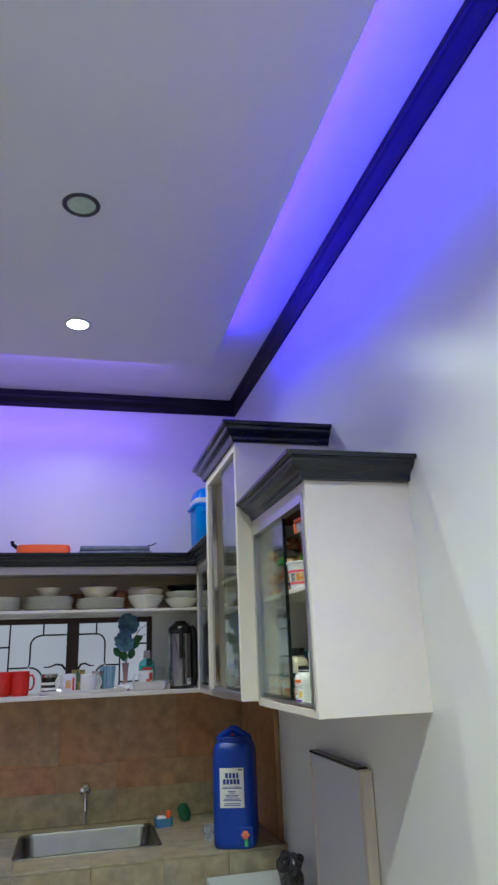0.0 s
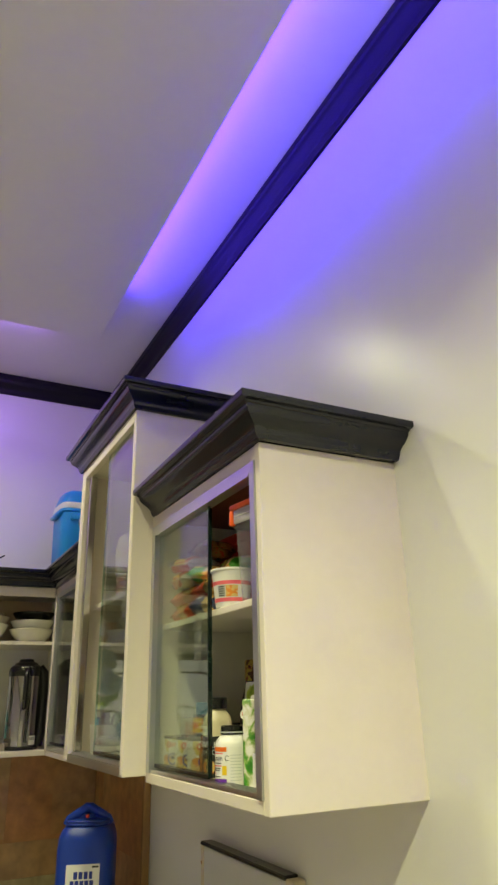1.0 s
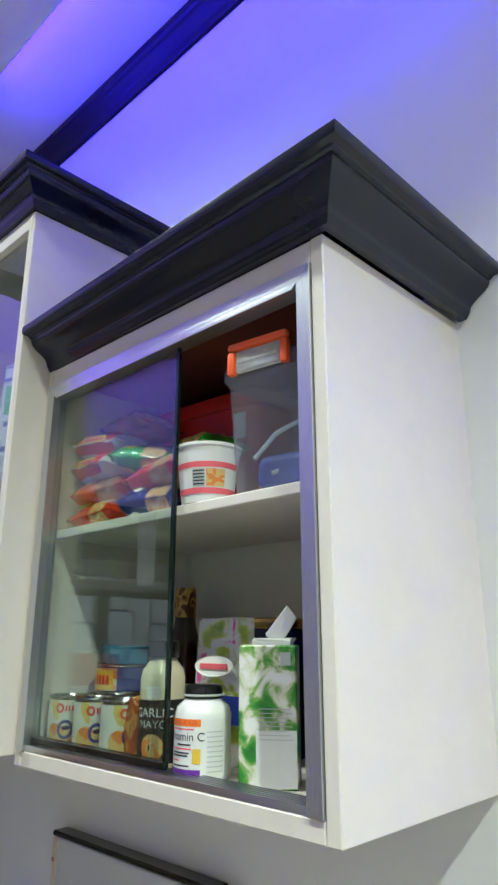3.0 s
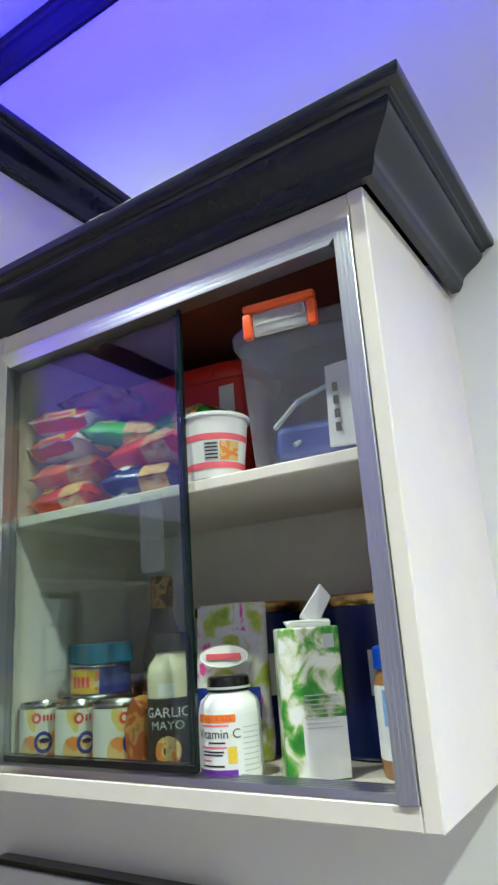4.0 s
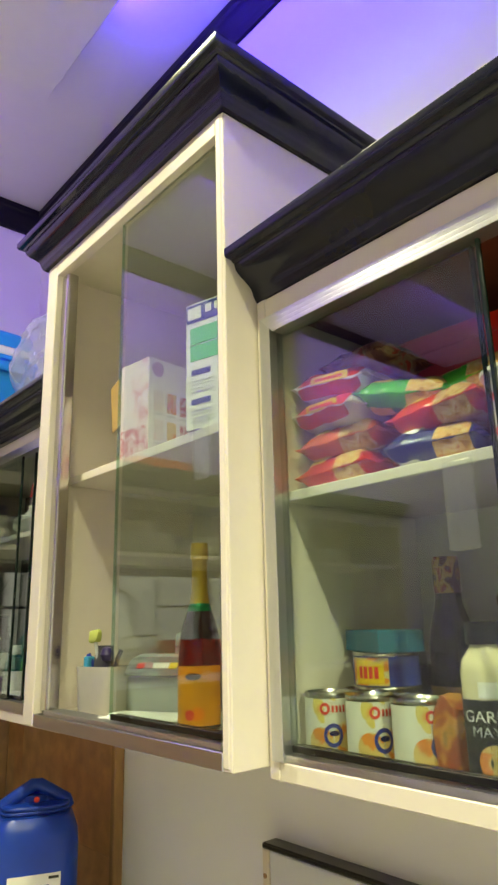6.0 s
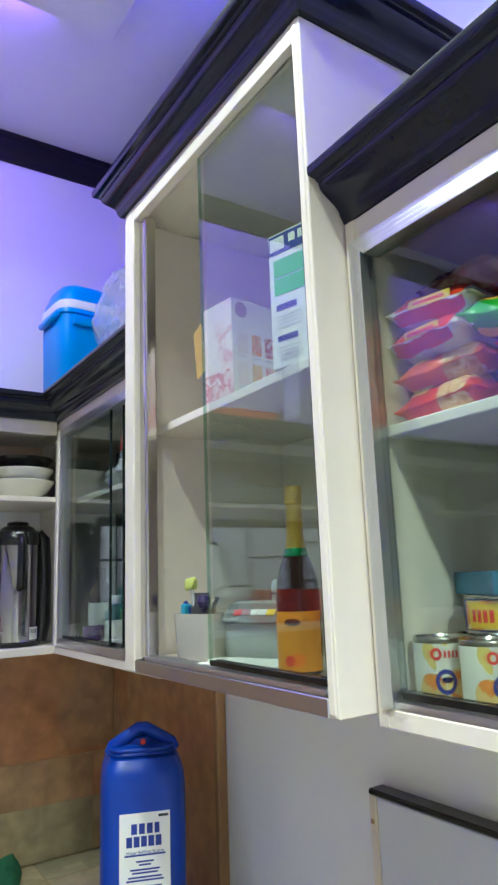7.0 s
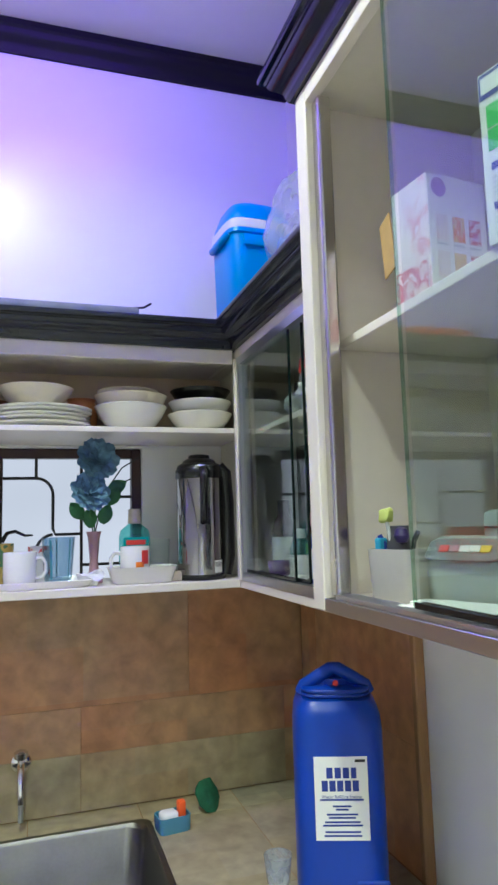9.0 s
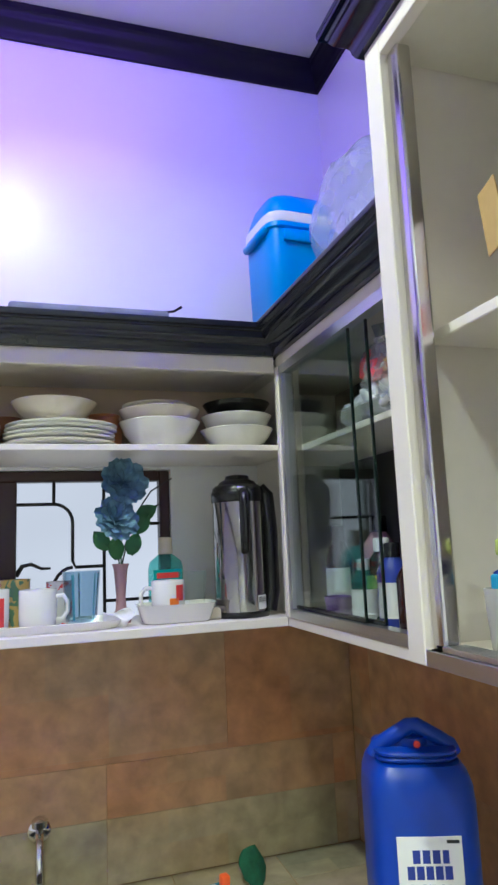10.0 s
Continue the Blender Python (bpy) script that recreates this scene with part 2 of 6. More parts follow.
FLOORM = surf("floor_tile", (0.36, 0.33, 0.29), 0.25, var=0.12, scale=3, bump=0.03)
GROUT = surf("grout", (0.36, 0.22, 0.11), 0.85, var=0.15, bump=0.15)
BACKDROP = glow("lit_panes_backdrop", (0.56, 0.50, 0.62), 0.85)
LEDG = glow("led_glow", LED, 3.0)
LAMPG = glow("lamp_lens_glow", (1.0, 0.97, 0.94), 30.0)
LAMPD = glow("dim_lamp_lens", (0.8, 0.78, 0.8), 0.25)


def stone_tile(name, warm, cool, pale):
    """Glazed tile printed as strips of stone; each tile takes its own tones."""
    m = bpy.data.materials.new(name)
    m.use_nodes = True
    n, l = m.node_tree.nodes, m.node_tree.links
    p = n["Principled BSDF"]
    tc, info, add = n.new("ShaderNodeTexCoord"), n.new("ShaderNodeObjectInfo"), n.new("ShaderNodeVectorMath")
    sc = n.new("ShaderNodeVectorMath")
    sc.operation = "SCALE"
    sc.inputs["Scale"].default_value = 9.0
    rnd = n.new("ShaderNodeCombineXYZ")
    for k in range(3):
        l.new(info.outputs["Random"], rnd.inputs[k])
    l.new(rnd.outputs[0], sc.inputs[0])
    l.new(tc.outputs["Object"], add.inputs[0])
    l.new(sc.outputs[0], add.inputs[1])
    cloud, vein, blot = n.new("ShaderNodeTexNoise"), n.new("ShaderNodeTexNoise"), n.new("ShaderNodeTexNoise")
    cloud.inputs["Scale"].default_value, cloud.inputs["Detail"].default_value = 4.0, 6
    vein.inputs["Scale"].default_value, vein.inputs["Detail"].default_value, vein.inputs["Distortion"].default_value = 19, 10, 0.25
    blot.inputs["Scale"].default_value, blot.inputs["Detail"].default_value = 2.2, 1
    strip = n.new("ShaderNodeTexBrick")
    strip.inputs["Scale"].default_value = 1.0
    strip.inputs["Brick Width"].default_value, strip.inputs["Row Height"].default_value = 0.30, 0.148
    strip.inputs["Mortar Size"].default_value = 0.0008
    strip.inputs["Color1"].default_value, strip.inputs["Color2"].default_value, strip.inputs["Mortar"].default_value = (0.3, 0.3, 0.3, 1), (0.75, 0.75, 0.75, 1), (0.4, 0.4, 0.4, 1)
    for t in (cloud, vein, blot):
        l.new(add.outputs[0], t.inputs["Vector"])
    # strips run across the tile's face: its local x and z
    sep, com = n.new("ShaderNodeSeparateXYZ"), n.new("ShaderNodeCombineXYZ")
    l.new(tc.outputs["Object"], sep.inputs[0])
    l.new(sep.outputs[0], com.inputs[0])
    l.new(sep.outputs[2], com.inputs[1])
    l.new(com.outputs[0], strip.inputs["Vector"])
    f = n.new("ShaderNodeMath")
    f.operation = "MULTIPLY_ADD"
    f.inputs[1].default_value = 0.75
    l.new(strip.outputs[0], f.inputs[0])
    l.new(blot.outputs[0], f.inputs[2])
    g = n.new("ShaderNodeMath")
    g.operation = "MULTIPLY_ADD"
    g.inputs[1].default_value, g.inputs[2].default_value = 0.42, -0.21
    l.new(cloud.outputs[0], g.inputs[0])
    h = n.new("ShaderNodeMath")
    l.new(f.outputs[0], h.inputs[0])
    l.new(g.outputs[0], h.inputs[1])
    ramp = n.new("ShaderNodeValToRGB")
    cr = ramp.color_ramp
    cr.elements.new(0.5)
    for e, (pos, col) in zip(cr.elements, ((0.50, cool), (0.74, pale), (1.0, warm))):
        e.position, e.color = pos, (*col, 1)
    l.new(h.outputs[0], ramp.inputs[0])
    hsv, mr = n.new("ShaderNodeHueSaturation"), n.new("ShaderNodeMapRange")
    mr.inputs[1].default_value, mr.inputs[2].default_value, mr.inputs[3].default_value, mr.inputs[4].default_value = 0.3, 0.7, 0.76, 1.22
    l.new(vein.outputs[0], mr.inputs[0])
    l.new(mr.outputs[0], hsv.inputs["Value"])
    l.new(ramp.outputs[0], hsv.inputs["Color"])
    l.new(hsv.outputs[0], p.inputs["Base Color"])
    p.inputs["Roughness"].default_value = 0.38
    b = n.new("ShaderNodeBump")
    b.inputs["Strength"].default_value, b.inputs["Distance"].default_value = 0.07, 0.003
    l.new(vein.outputs[0], b.inputs["Height"])
    l.new(b.outputs[0], p.inputs["Normal"])
    return m


TILE = stone_tile("wall_stone_tile", (0.48, 0.235, 0.105), (0.36, 0.255, 0.145), (0.47, 0.285, 0.145))
LOWTILE = stone_tile("low_stone_tile", (0.44, 0.31, 0.16), (0.31, 0.28, 0.17), (0.42, 0.345, 0.20))
CTILE = stone_tile("counter_stone_tile", (0.34, 0.28, 0.175), (0.25, 0.24, 0.175), (0.36, 0.31, 0.215))

# ---- building helpers ----


def world_of(ob):
    v = Vector((0, 0, 0))
    while ob:
        v += ob.location
        ob = ob.parent
    return v


def part(name, bm, material, parent=None, label="", smooth=False, at=None):
    """Links a bmesh as one mesh object under a thing or a part. at: the bmesh is in world metres, and the thing stands unturned."""
    me = bpy.data.meshes.new(name)
    bmesh.ops.recalc_face_normals(bm, faces=bm.faces)
    bm.to_mesh(me)
    bm.free()
    if smooth:
        for p in me.polygons:
            p.use_smooth = True
        me.set_sharp_from_angle(angle=radians(42))
    me.materials.append(material)
    ob = new(name, me)
    if parent:
        ob.parent = parent
        if at:
            me.transform(Matrix.Translation(-world_of(parent)))
    return tagged(ob, label)


def thing(name, label, category, loc, turn=0.0, group="", kind="", tilt=(0, 0)):
    ob = new(name)
    ob.empty_display_size = 0.05
    ob.location, ob.rotation_euler = loc, (radians(tilt[0]), radians(tilt[1]), radians(turn))
    return tagged(ob, label, category, group, kind)


def box(x0, x1, y0, y1, z0, z1, bevel=0.0015, seg=1, bm=None):
    own = bm is None
    bm = bm or bmesh.new()
    b2 = bmesh.new()
    bmesh.ops.create_cube(b2, size=1, matrix=Matrix.Translation(((x0 + x1) / 2, (y0 + y1) / 2, (z0 + z1) / 2)) @ Matrix.Diagonal((abs(x1 - x0), abs(y1 - y0), abs(z1 - z0), 1)))
    if bevel:
        bmesh.ops.bevel(b2, geom=b2.edges[:], offset=min(bevel, 0.45 * min(abs(x1 - x0), abs(y1 - y0), abs(z1 - z0))), segments=seg, affect="EDGES", profile=0.5)
    me = bpy.data.meshes.new("tmp")
    b2.to_mesh(me)
    b2.free()
    bm.from_mesh(me)
    bpy.data.meshes.remove(me)
    return bm


def lathe(profile, seg=28, bm=None, squash=(1, 1), centre=(0, 0, 0)):
    """Turns (radius, height) points about z."""
    bm = bm or bmesh.new()
    rings = []
    for r, z in profile:
        if r < 1e-5:
            rings.append([bm.verts.new((centre[0], centre[1], z + centre[2]))])
        else:
            rings.append([bm.verts.new((centre[0] + squash[0] * r * math.cos(2 * math.pi * k / seg), centre[1] + squash[1] * r * math.sin(2 * math.pi * k / seg), z + centre[2])) for k in range(seg)])
    for a, b in zip(rings, rings[1:]):
        for k in range(seg):
            j = (k + 1) % seg
            if len(a) == 1 and len(b) == 1:
                continue
            if len(a) == 1:
                bm.faces.new((a[0], b[k], b[j]))
            elif len(b) == 1:
                bm.faces.new((a[k], a[j], b[0]))
            else:
                bm.faces.new((a[k], a[j], b[j], b[k]))
    return bm


def squircle(w, d, levels, seg=40, power=4.0):
    """A round-cornered upright body: levels of (scale, height)."""
    bm, rings = bmesh.new(), []
    for s, z in levels:
        ring = []
        for k in range(seg):
            a = 2 * math.pi * k / seg
            c, q = math.cos(a), math.sin(a)
            e = 2 / power
            sx, sy = (s if isinstance(s, tuple) else (s, s))
            ring.append(bm.verts.new((sx * w / 2 * abs(c) ** e * (1 if c >= 0 else -1), sy * d / 2 * abs(q) ** e * (1 if q >= 0 else -1), z)))
        rings.append(ring)
    for a, b in zip(rings, rings[1:]):
        for k in range(seg):
            j = (k + 1) % seg
            bm.faces.new((a[k], a[j], b[j], b[k]))
    bm.faces.new(rings[0][::-1])
    bm.faces.new(rings[-1])
    return bm


def sweep(path, profile, z0, closed=False):
    """A moulding: profile of (out, up) along a plan path, outwards to the left of its way, mitred."""
    bm, n = bmesh.new(), len(path)
    dirs = [(Vector(path[(k + 1) % n]) - Vector(path[k])).normalized() for k in range(n if closed else n - 1)]
    rings = []
    for k, p in enumerate(path):
        d1 = dirs[k - 1] if (k or closed) else dirs[0]
        d2 = dirs[k] if k < len(dirs) else dirs[-1]
        n1, n2 = Vector((-d1.y, d1.x)), Vector((-d2.y, d2.x))
        off = (n1 + n2) / (1 + n1.dot(n2))
        rings.append([bm.verts.new((p[0] + off.x * o, p[1] + off.y * o, z0 + u)) for o, u in profile])
    pairs = list(zip(rings, rings[1:])) + ([(rings[-1], rings[0])] if closed else [])
    m = len(profile)
    for a, b in pairs:
        for k in range(m):
            j = (k + 1) % m
            bm.faces.new((a[k], b[k], b[j], a[j]))
    if not closed:
        bm.faces.new(rings[0])
        bm.faces.new(rings[-1][::-1])
    return bm


def tube(points, r, seg=8, bm=None, taper=1.0, cap=True):
    """A round bar along points."""
    bm = bm or bmesh.new()
    pts, rings = [Vector(p) for p in points], []
    for k, p in enumerate(pts):
        d = (pts[min(k + 1, len(pts) - 1)] - pts[max(k - 1, 0)]).normalized()
        u = d.orthogonal().normalized() if k == 0 else (u - d * u.dot(d)).normalized()
        v = d.cross(u)
        rr = r * (1 + (taper - 1) * k / max(1, len(pts) - 1))
        rings.append([bm.verts.new(p + rr * (u * math.cos(2 * math.pi * a / seg) + v * math.sin(2 * math.pi * a / seg))) for a in range(seg)])
    for a, b in zip(rings, rings[1:]):
        for k in range(seg):
            bm.faces.new((a[k], a[(k + 1) % seg], b[(k + 1) % seg], b[k]))
    if cap:
        bm.faces.new(rings[0][::-1])
        bm.faces.new(rings[-1])
    return bm


def arc(cx, cy, r, a0, a1, n=8):
    return [(cx + r * math.cos(radians(a0 + (a1 - a0) * k / n)), cy + r * math.sin(radians(a0 + (a1 - a0) * k / n))) for k in range(n + 1)]


def wrap(r, z0, z1, a0, a1, thick=0.0005, seg=16, r1=None):
    """A label bent round an upright bottle, between two angles in degrees."""
    bm, rows = bmesh.new(), []
    for z, rr in ((z0, r), (z1, r1 or r)):
        rows.append([bm.verts.new(((rr + thick) * math.cos(radians(a0 + (a1 - a0) * k / seg)), (rr + thick) * math.sin(radians(a0 + (a1 - a0) * k / seg)), z)) for k in range(seg + 1)])
    for k in range(seg):
        bm.faces.new((rows[0][k], rows[0][k + 1], rows[1][k + 1], rows[1][k]))
    return bm


def wrap_disc(r, zc, ac, rad, inner=0.0, squash=1.0, thick=0.0006, seg=20):
    """A round or ring-shaped mark bent round an upright bottle, centred on the angle ac."""
    bm, rows = bmesh.new(), []
    for q in (max(inner, 0.0005), (inner + rad) / 2, rad):
        row = []
        for k in range(seg):
            a = 2 * math.pi * k / seg
            b = radians(ac) + q * math.cos(a) / r
            row.append(bm.verts.new(((r + thick) * math.cos(b), (r + thick) * math.sin(b), zc + squash * q * math.sin(a))))
        rows.append(row)
    for a, b in zip(rows, rows[1:]):
        for k in range(seg):
            j = (k + 1) % seg
            bm.faces.new((a[k], a[j], b[j], b[k]))
    return bm


def text_mesh(body, size, bend=0.0, face=180.0, z=0.0, y=0.0, depth=0.0008):
    """Letters as a bmesh. bend > 0: laid round an upright cylinder of that radius, centred on the angle face; else in the plane x-z, facing -y."""
    cu = bpy.data.curves.new("letters", "FONT")
    cu.body, cu.size, cu.align_x, cu.align_y = body, size, "CENTER", "CENTER"
    ob = bpy.data.objects.new("letters", cu)
    me = bpy.data.meshes.new_from_object(ob)
    bm = bmesh.new()
    bm.from_mesh(me)
    for v in bm.verts:
        u, w = v.co.x, v.co.y
        if bend:
            a = radians(face) + u / bend
            v.co = ((bend + depth) * math.cos(a), (bend + depth) * math.sin(a), z + w)
        else:
            v.co = (u, y - depth, z + w)
    bpy.data.objects.remove(ob)
    bpy.data.curves.remove(cu)
    bpy.data.meshes.remove(me)
    return bm


def crumple(bm, amount, freq, seed=0.0):
    for v in bm.verts:
        q = v.co * freq + Vector((seed, seed * 1.7, seed * 0.3))
        v.co += amount * Vector((noise.noise(q), noise.noise(q + Vector((7, 3, 1))), noise.noise(q + Vector((1, 9, 5)))))
    return bm


def no_shadow(ob):
    ob.visible_shadow = False
    return ob


# ---- the room ----


def structure(name, bm, material, label, category="wall"):
    return tagged(part(name, bm, material), label, category, kind="structure")


structure("floor", box(LEFT - 0.2, WX + 0.2, REAR - 0.2, BY + 0.2, -0.1, 0, 0), FLOORM, "beige tiled kitchen floor under the counter", "floor")
structure("wall_east", box(WX, WX + 0.15, REAR - 0.15, BY + 0.15, 0, CEIL, 0), WALL, "glossy white painted wall behind the hanging cabinets")
structure("wall_west", box(LEFT - 0.15, LEFT, REAR - 0.15, BY + 0.15, 0, CEIL, 0), WALL, "glossy white painted wall of the kitchen")
structure("wall_south", box(LEFT, WX, REAR - 0.15, REAR, 0, CEIL, 0), WALL, "glossy white painted wall of the kitchen")
# back wall with the window's opening
WL, WR, WB, WT = -0.98, 0.455, 1.42, 1.885
bm = box(LEFT, WL, BY, BY + 0.15, 0, CEIL, 0)
box(WR, WX, BY, BY + 0.15, 0, CEIL, 0, bm=bm)
box(WL, WR, BY, BY + 0.15, 0, WB, 0, bm=bm)
box(WL, WR, BY, BY + 0.15, WT, CEIL, 0, bm=bm)
structure("wall_north", bm, WALL, "glossy white back wall with a grilled window")
structure("ceiling", box(LEFT - 0.15, WX + 0.15, REAR - 0.15, BY + 0.15, CEIL, CEIL + 0.1, 0), CEILP, "white painted ceiling border round a dropped panel", "ceiling")
structure("ceiling_panel", box(LEFT + 0.3, PX, REAR + 0.3, PY, PANEL, 3.15, 0.002), CEILP, "dropped white ceiling panel with round downlights", "ceiling")
structure("ceiling_panel_hanger", box(LEFT + 0.45, PX - 0.12, REAR + 0.45, PY - 0.14, 3.15, CEIL, 0), CEILP, "white upstand that carries the dropped ceiling panel", "ceiling")
ROOM_PROFILE = [(0, 0), (0.009, 0), (0.011, 0.006)] + [(0.012 + 0.022 * (u - math.sin(2 * math.pi * u) / 8), 0.010 + 0.054 * u) for u in np.linspace(0, 1, 9)] + [(0.035, 0.066), (0.040, 0.072), (0.040, 0.093), (0, 0.093)]
structure("trim", sweep([(WX, REAR), (WX, BY), (LEFT, BY), (LEFT, REAR)], ROOM_PROFILE, CEIL - 0.093, closed=True), ROOMBLACK, "black painted crown moulding along the ceiling", "moulding")
for p in bpy.data.objects["trim"].data.polygons:
    p.use_smooth = True
bpy.data.objects["trim"].data.set_sharp_from_angle(angle=radians(35))

strip = tagged(thing("led_strip", "blue glowing LED strip along the ceiling panel edge", "light strip", (PX + 0.002, 0, 3.155)))
part("tape", box(PX, PX + 0.003, REAR + 0.4, 3.25, 3.152, 3.164, 0), LEDG, strip, at=True)

for k, (x, y, p, wide) in enumerate(DOWNLIGHTS):
    d = thing("downlight", "round recessed downlight with a grey metal ring" + ("" if k == 1 else ", lit"), "downlight", (x, y, PANEL), group="ceiling downlights")
    part("ring", lathe([(0.046, 0.0), (0.048, -0.004), (0.056, -0.006), (0.062, -0.003), (0.063, 0.0)], 40), DGREY if k == 1 else GREYPL, d, smooth=True)
    part("lens", lathe([(0, -0.0015), (0.03, -0.002), (0.047, -0.001)], 32), LAMPD if k == 1 else LAMPG, d, "frosted lens", smooth=True)
    d.children[1].visible_shadow = False

# window: frame, mullion, iron grille, and a glowing backdrop for its pale panes
win = thing("window_1", "dark brown window with a curved black iron grille", "window", ((WL + WR) / 2, BY, WB), kind="structure")
FR = 0.028
for nm, b in (("frame", (WL, WL + FR, WB, WT)), ("frame", (WR - FR, WR, WB, WT)), ("frame", (WL + FR, WR - FR, WT - FR, WT)), ("frame", (WL + FR, WR - FR, WB, WB + FR)),
              ("mullion", (-0.002, 0.062, WB + FR, WT - FR)), ("mullion", (-0.55, -0.49, WB + FR, WT - FR))):
    part(nm, box(b[0], b[1], BY + 0.02, BY + 0.06, b[2], b[3], 0.003), BROWNW, win, at=True)


def grille(x0, x1, flip):
    """Bars of one casement: rounded arches about a short wavy tongue."""
    zs0, zs1, bars = WB + FR, WT - FR, []
    w, f = x1 - x0, (lambda u, v: ((x0 + u * (x1 - x0)) if not flip else (x1 - u * (x1 - x0)), BY + 0.035, zs0 + v * (zs1 - zs0)))
    bars.append([f(0, 0.86), f(0.25, 0.86)] + [f(0.25 + 0.13 * math.sin(a), 0.74 + 0.12 * math.cos(a)) for a in np.linspace(0, math.pi / 2, 7)] + [f(0.38, 0.5), f(0.40, 0.46), f(0.6, 0.46)])
    bars.append([f(0.25, 1.0), f(0.25, 0.86)])
    bars.append([f(0.24, 0.0), f(0.24, 0.26)] + [f(0.38 - 0.14 * math.cos(a), 0.30 + 0.16 * math.sin(a)) for a in np.linspace(0, math.pi / 2, 7)])
    bars.append([f(0, 0.2), f(0.24, 0.2)])
    bars.append([f(0.60, 0.0), f(0.60, 0.88), f(0.60, 1.0)])
    bars.append([f(0.60, 0.72), f(1.0, 0.72)])
    bars.append([f(0.60, 0.24), f(1.0, 0.24)])
    tongue = [f(0.0, 0.42), f(0.04, 0.48), f(0.10, 0.49), f(0.17, 0.46), f(0.23, 0.46)]
    for b in bars:
        part("grille_bar", tube(b, 0.0045, 6), IRON, win, at=True)
    part("grille_bar", tube(tongue, 0.007, 6, taper=0.4), IRON, win, at=True)


grille(0.062, WR - FR, False)
grille(-0.49, -0.002, True)
grille(WL + FR, -0.55, True)
# glowing sheet outside, added in place of frosted panes lit from behind
tagged(part("backdrop", box(-1.6, 1.0, BY + 0.5, BY + 0.51, 1.0, 2.4, 0), BACKDROP), "pale glowing backdrop standing in for the window's frosted panes", "backdrop", kind="structure")

# ---- hanging cabinets ----
CROWN = [(0, 0), (0.010, 0), (0.013, 0.004), (0.015, 0.008)]
CROWN += [(0.016 + 0.030 * (u - math.sin(2 * math.pi * u) / 7), 0.009 + 0.039 * u) for u in np.linspace(0, 1, 10)]
CROWN += [(0.049, 0.049), (0.051, 0.052), (0.060, 0.053), (0.062, 0.056), (0.062, 0.066), (0, 0.066)]


def crown(parent, path, z0, out=1.0, up=1.0):
    return part("crown_moulding", sweep(path, [(o * out, u * up) for o, u in CROWN], z0), BLACK, parent, "black painted crown moulding", smooth=True, at=True)


def rail(parent, x, y0, y1, z0, z1, side):
    """A finely ribbed aluminium channel on a cabinet's front, mitred at its ends. side: which edge of the frame it is."""
    w = (y1 - y0) if side in "nf" else (z1 - z0)
    prof = [(0, 0.026), (0, 0.0005), (0.0006, 0)]
    for k in (1, 2, 3):
        prof += [(w * k / 4 - 0.0009, 0), (w * k / 4 - 0.0004, 0.0001), (w * k / 4 + 0.0004, 0.0001), (w * k / 4 + 0.0009, 0)]
    prof += [(w - 0.0006, 0), (w, 0.0005), (w, 0.026)]
    bm, a, b = bmesh.new(), [], []
    for u, d in prof:
        if side in "nf":
            y = y0 + u if side == "n" else y1 - u
            a.append(bm.verts.new((x + d, y, z0)))
            b.append(bm.verts.new((x + d, y, z1 - u)))
        else:
            z = z1 - u if side == "t" else z0 + u
            cut = u if side == "t" else 0
            a.append(bm.verts.new((x + d, y0 + cut, z)))
            b.append(bm.verts.new((x + d, y1 - cut, z)))
    for k in range(len(prof)):
        j = (k + 1) % len(prof)
        bm.faces.new((a[k], a[j], b[j], b[k]))
    bm.faces.new(a)
    bm.faces.new(b)
    return part("aluminium_rail", bm, ALUV if side in "nf" else ALU, parent, "brushed aluminium channel", at=True)


def track(parent, x0, y0, y1, z, depth=0.03):
    """The grooved bottom track in which the panes slide: one extruded section."""
    profile, n = [(x0, z - 0.004)], 6
    for k in range(n):
        c = x0 + 0.0015 + (depth - 0.003) * k / (n - 1)
        profile += [(c - 0.0014, z), (c - 0.0011, z + 0.004), (c + 0.0011, z + 0.004), (c + 0.0014, z)]
    profile += [(x0 + depth, z - 0.004)]
    bm = bmesh.new()
    a, b = [bm.verts.new((x, y0, zz)) for x, zz in profile], [bm.verts.new((x, y1, zz)) for x, zz in profile]
    for k in range(len(profile)):
        j = (k + 1) % len(profile)
        bm.faces.new((a[k], a[j], b[j], b[k]))
    bm.faces.new(a)
    bm.faces.new(b)
    return part("track", bm, ALU, parent, "grooved aluminium track", at=True)


def pane(parent, x, y0, y1, z0, z1, near_edge, handle=None, pale=()):
    p = no_shadow(part("glass_pane", box(x, x + 0.004, y0, y1, z0, z1, 0), GLASS, parent, "clear greenish sliding pane", at=True))
    for e in near_edge:
        part("pane_edge", box(x - 0.0006, x + 0.0046, e - 0.0022, e + 0.0022, z0, z1, 0.0005), EDGE, p, "dark polished glass edge", at=True)
    part("pane_edge", box(x - 0.001, x + 0.005, y0 + 0.003, y1 - 0.003, z0 - 0.002, z0 + 0.006, 0.0005), BLKPL, p, "black bottom seal", at=True)
    for e in pale:
        no_shadow(part("pane_edge", box(x - 0.0006, x + 0.0046, e - 0.0015, e + 0.0015, z0, z1, 0.0005), EDGEL, p, "pale polished glass edge", at=True))
    if handle:
        hy, hz = handle
        bm = box(x - 0.005, x - 0.0006, hy - 0.017, hy + 0.017, hz - 0.045, hz + 0.045, 0.003, 2)
        no_shadow(part("pull", bm, PULLF, p, "clear stuck-on pull", at=True))
    return p


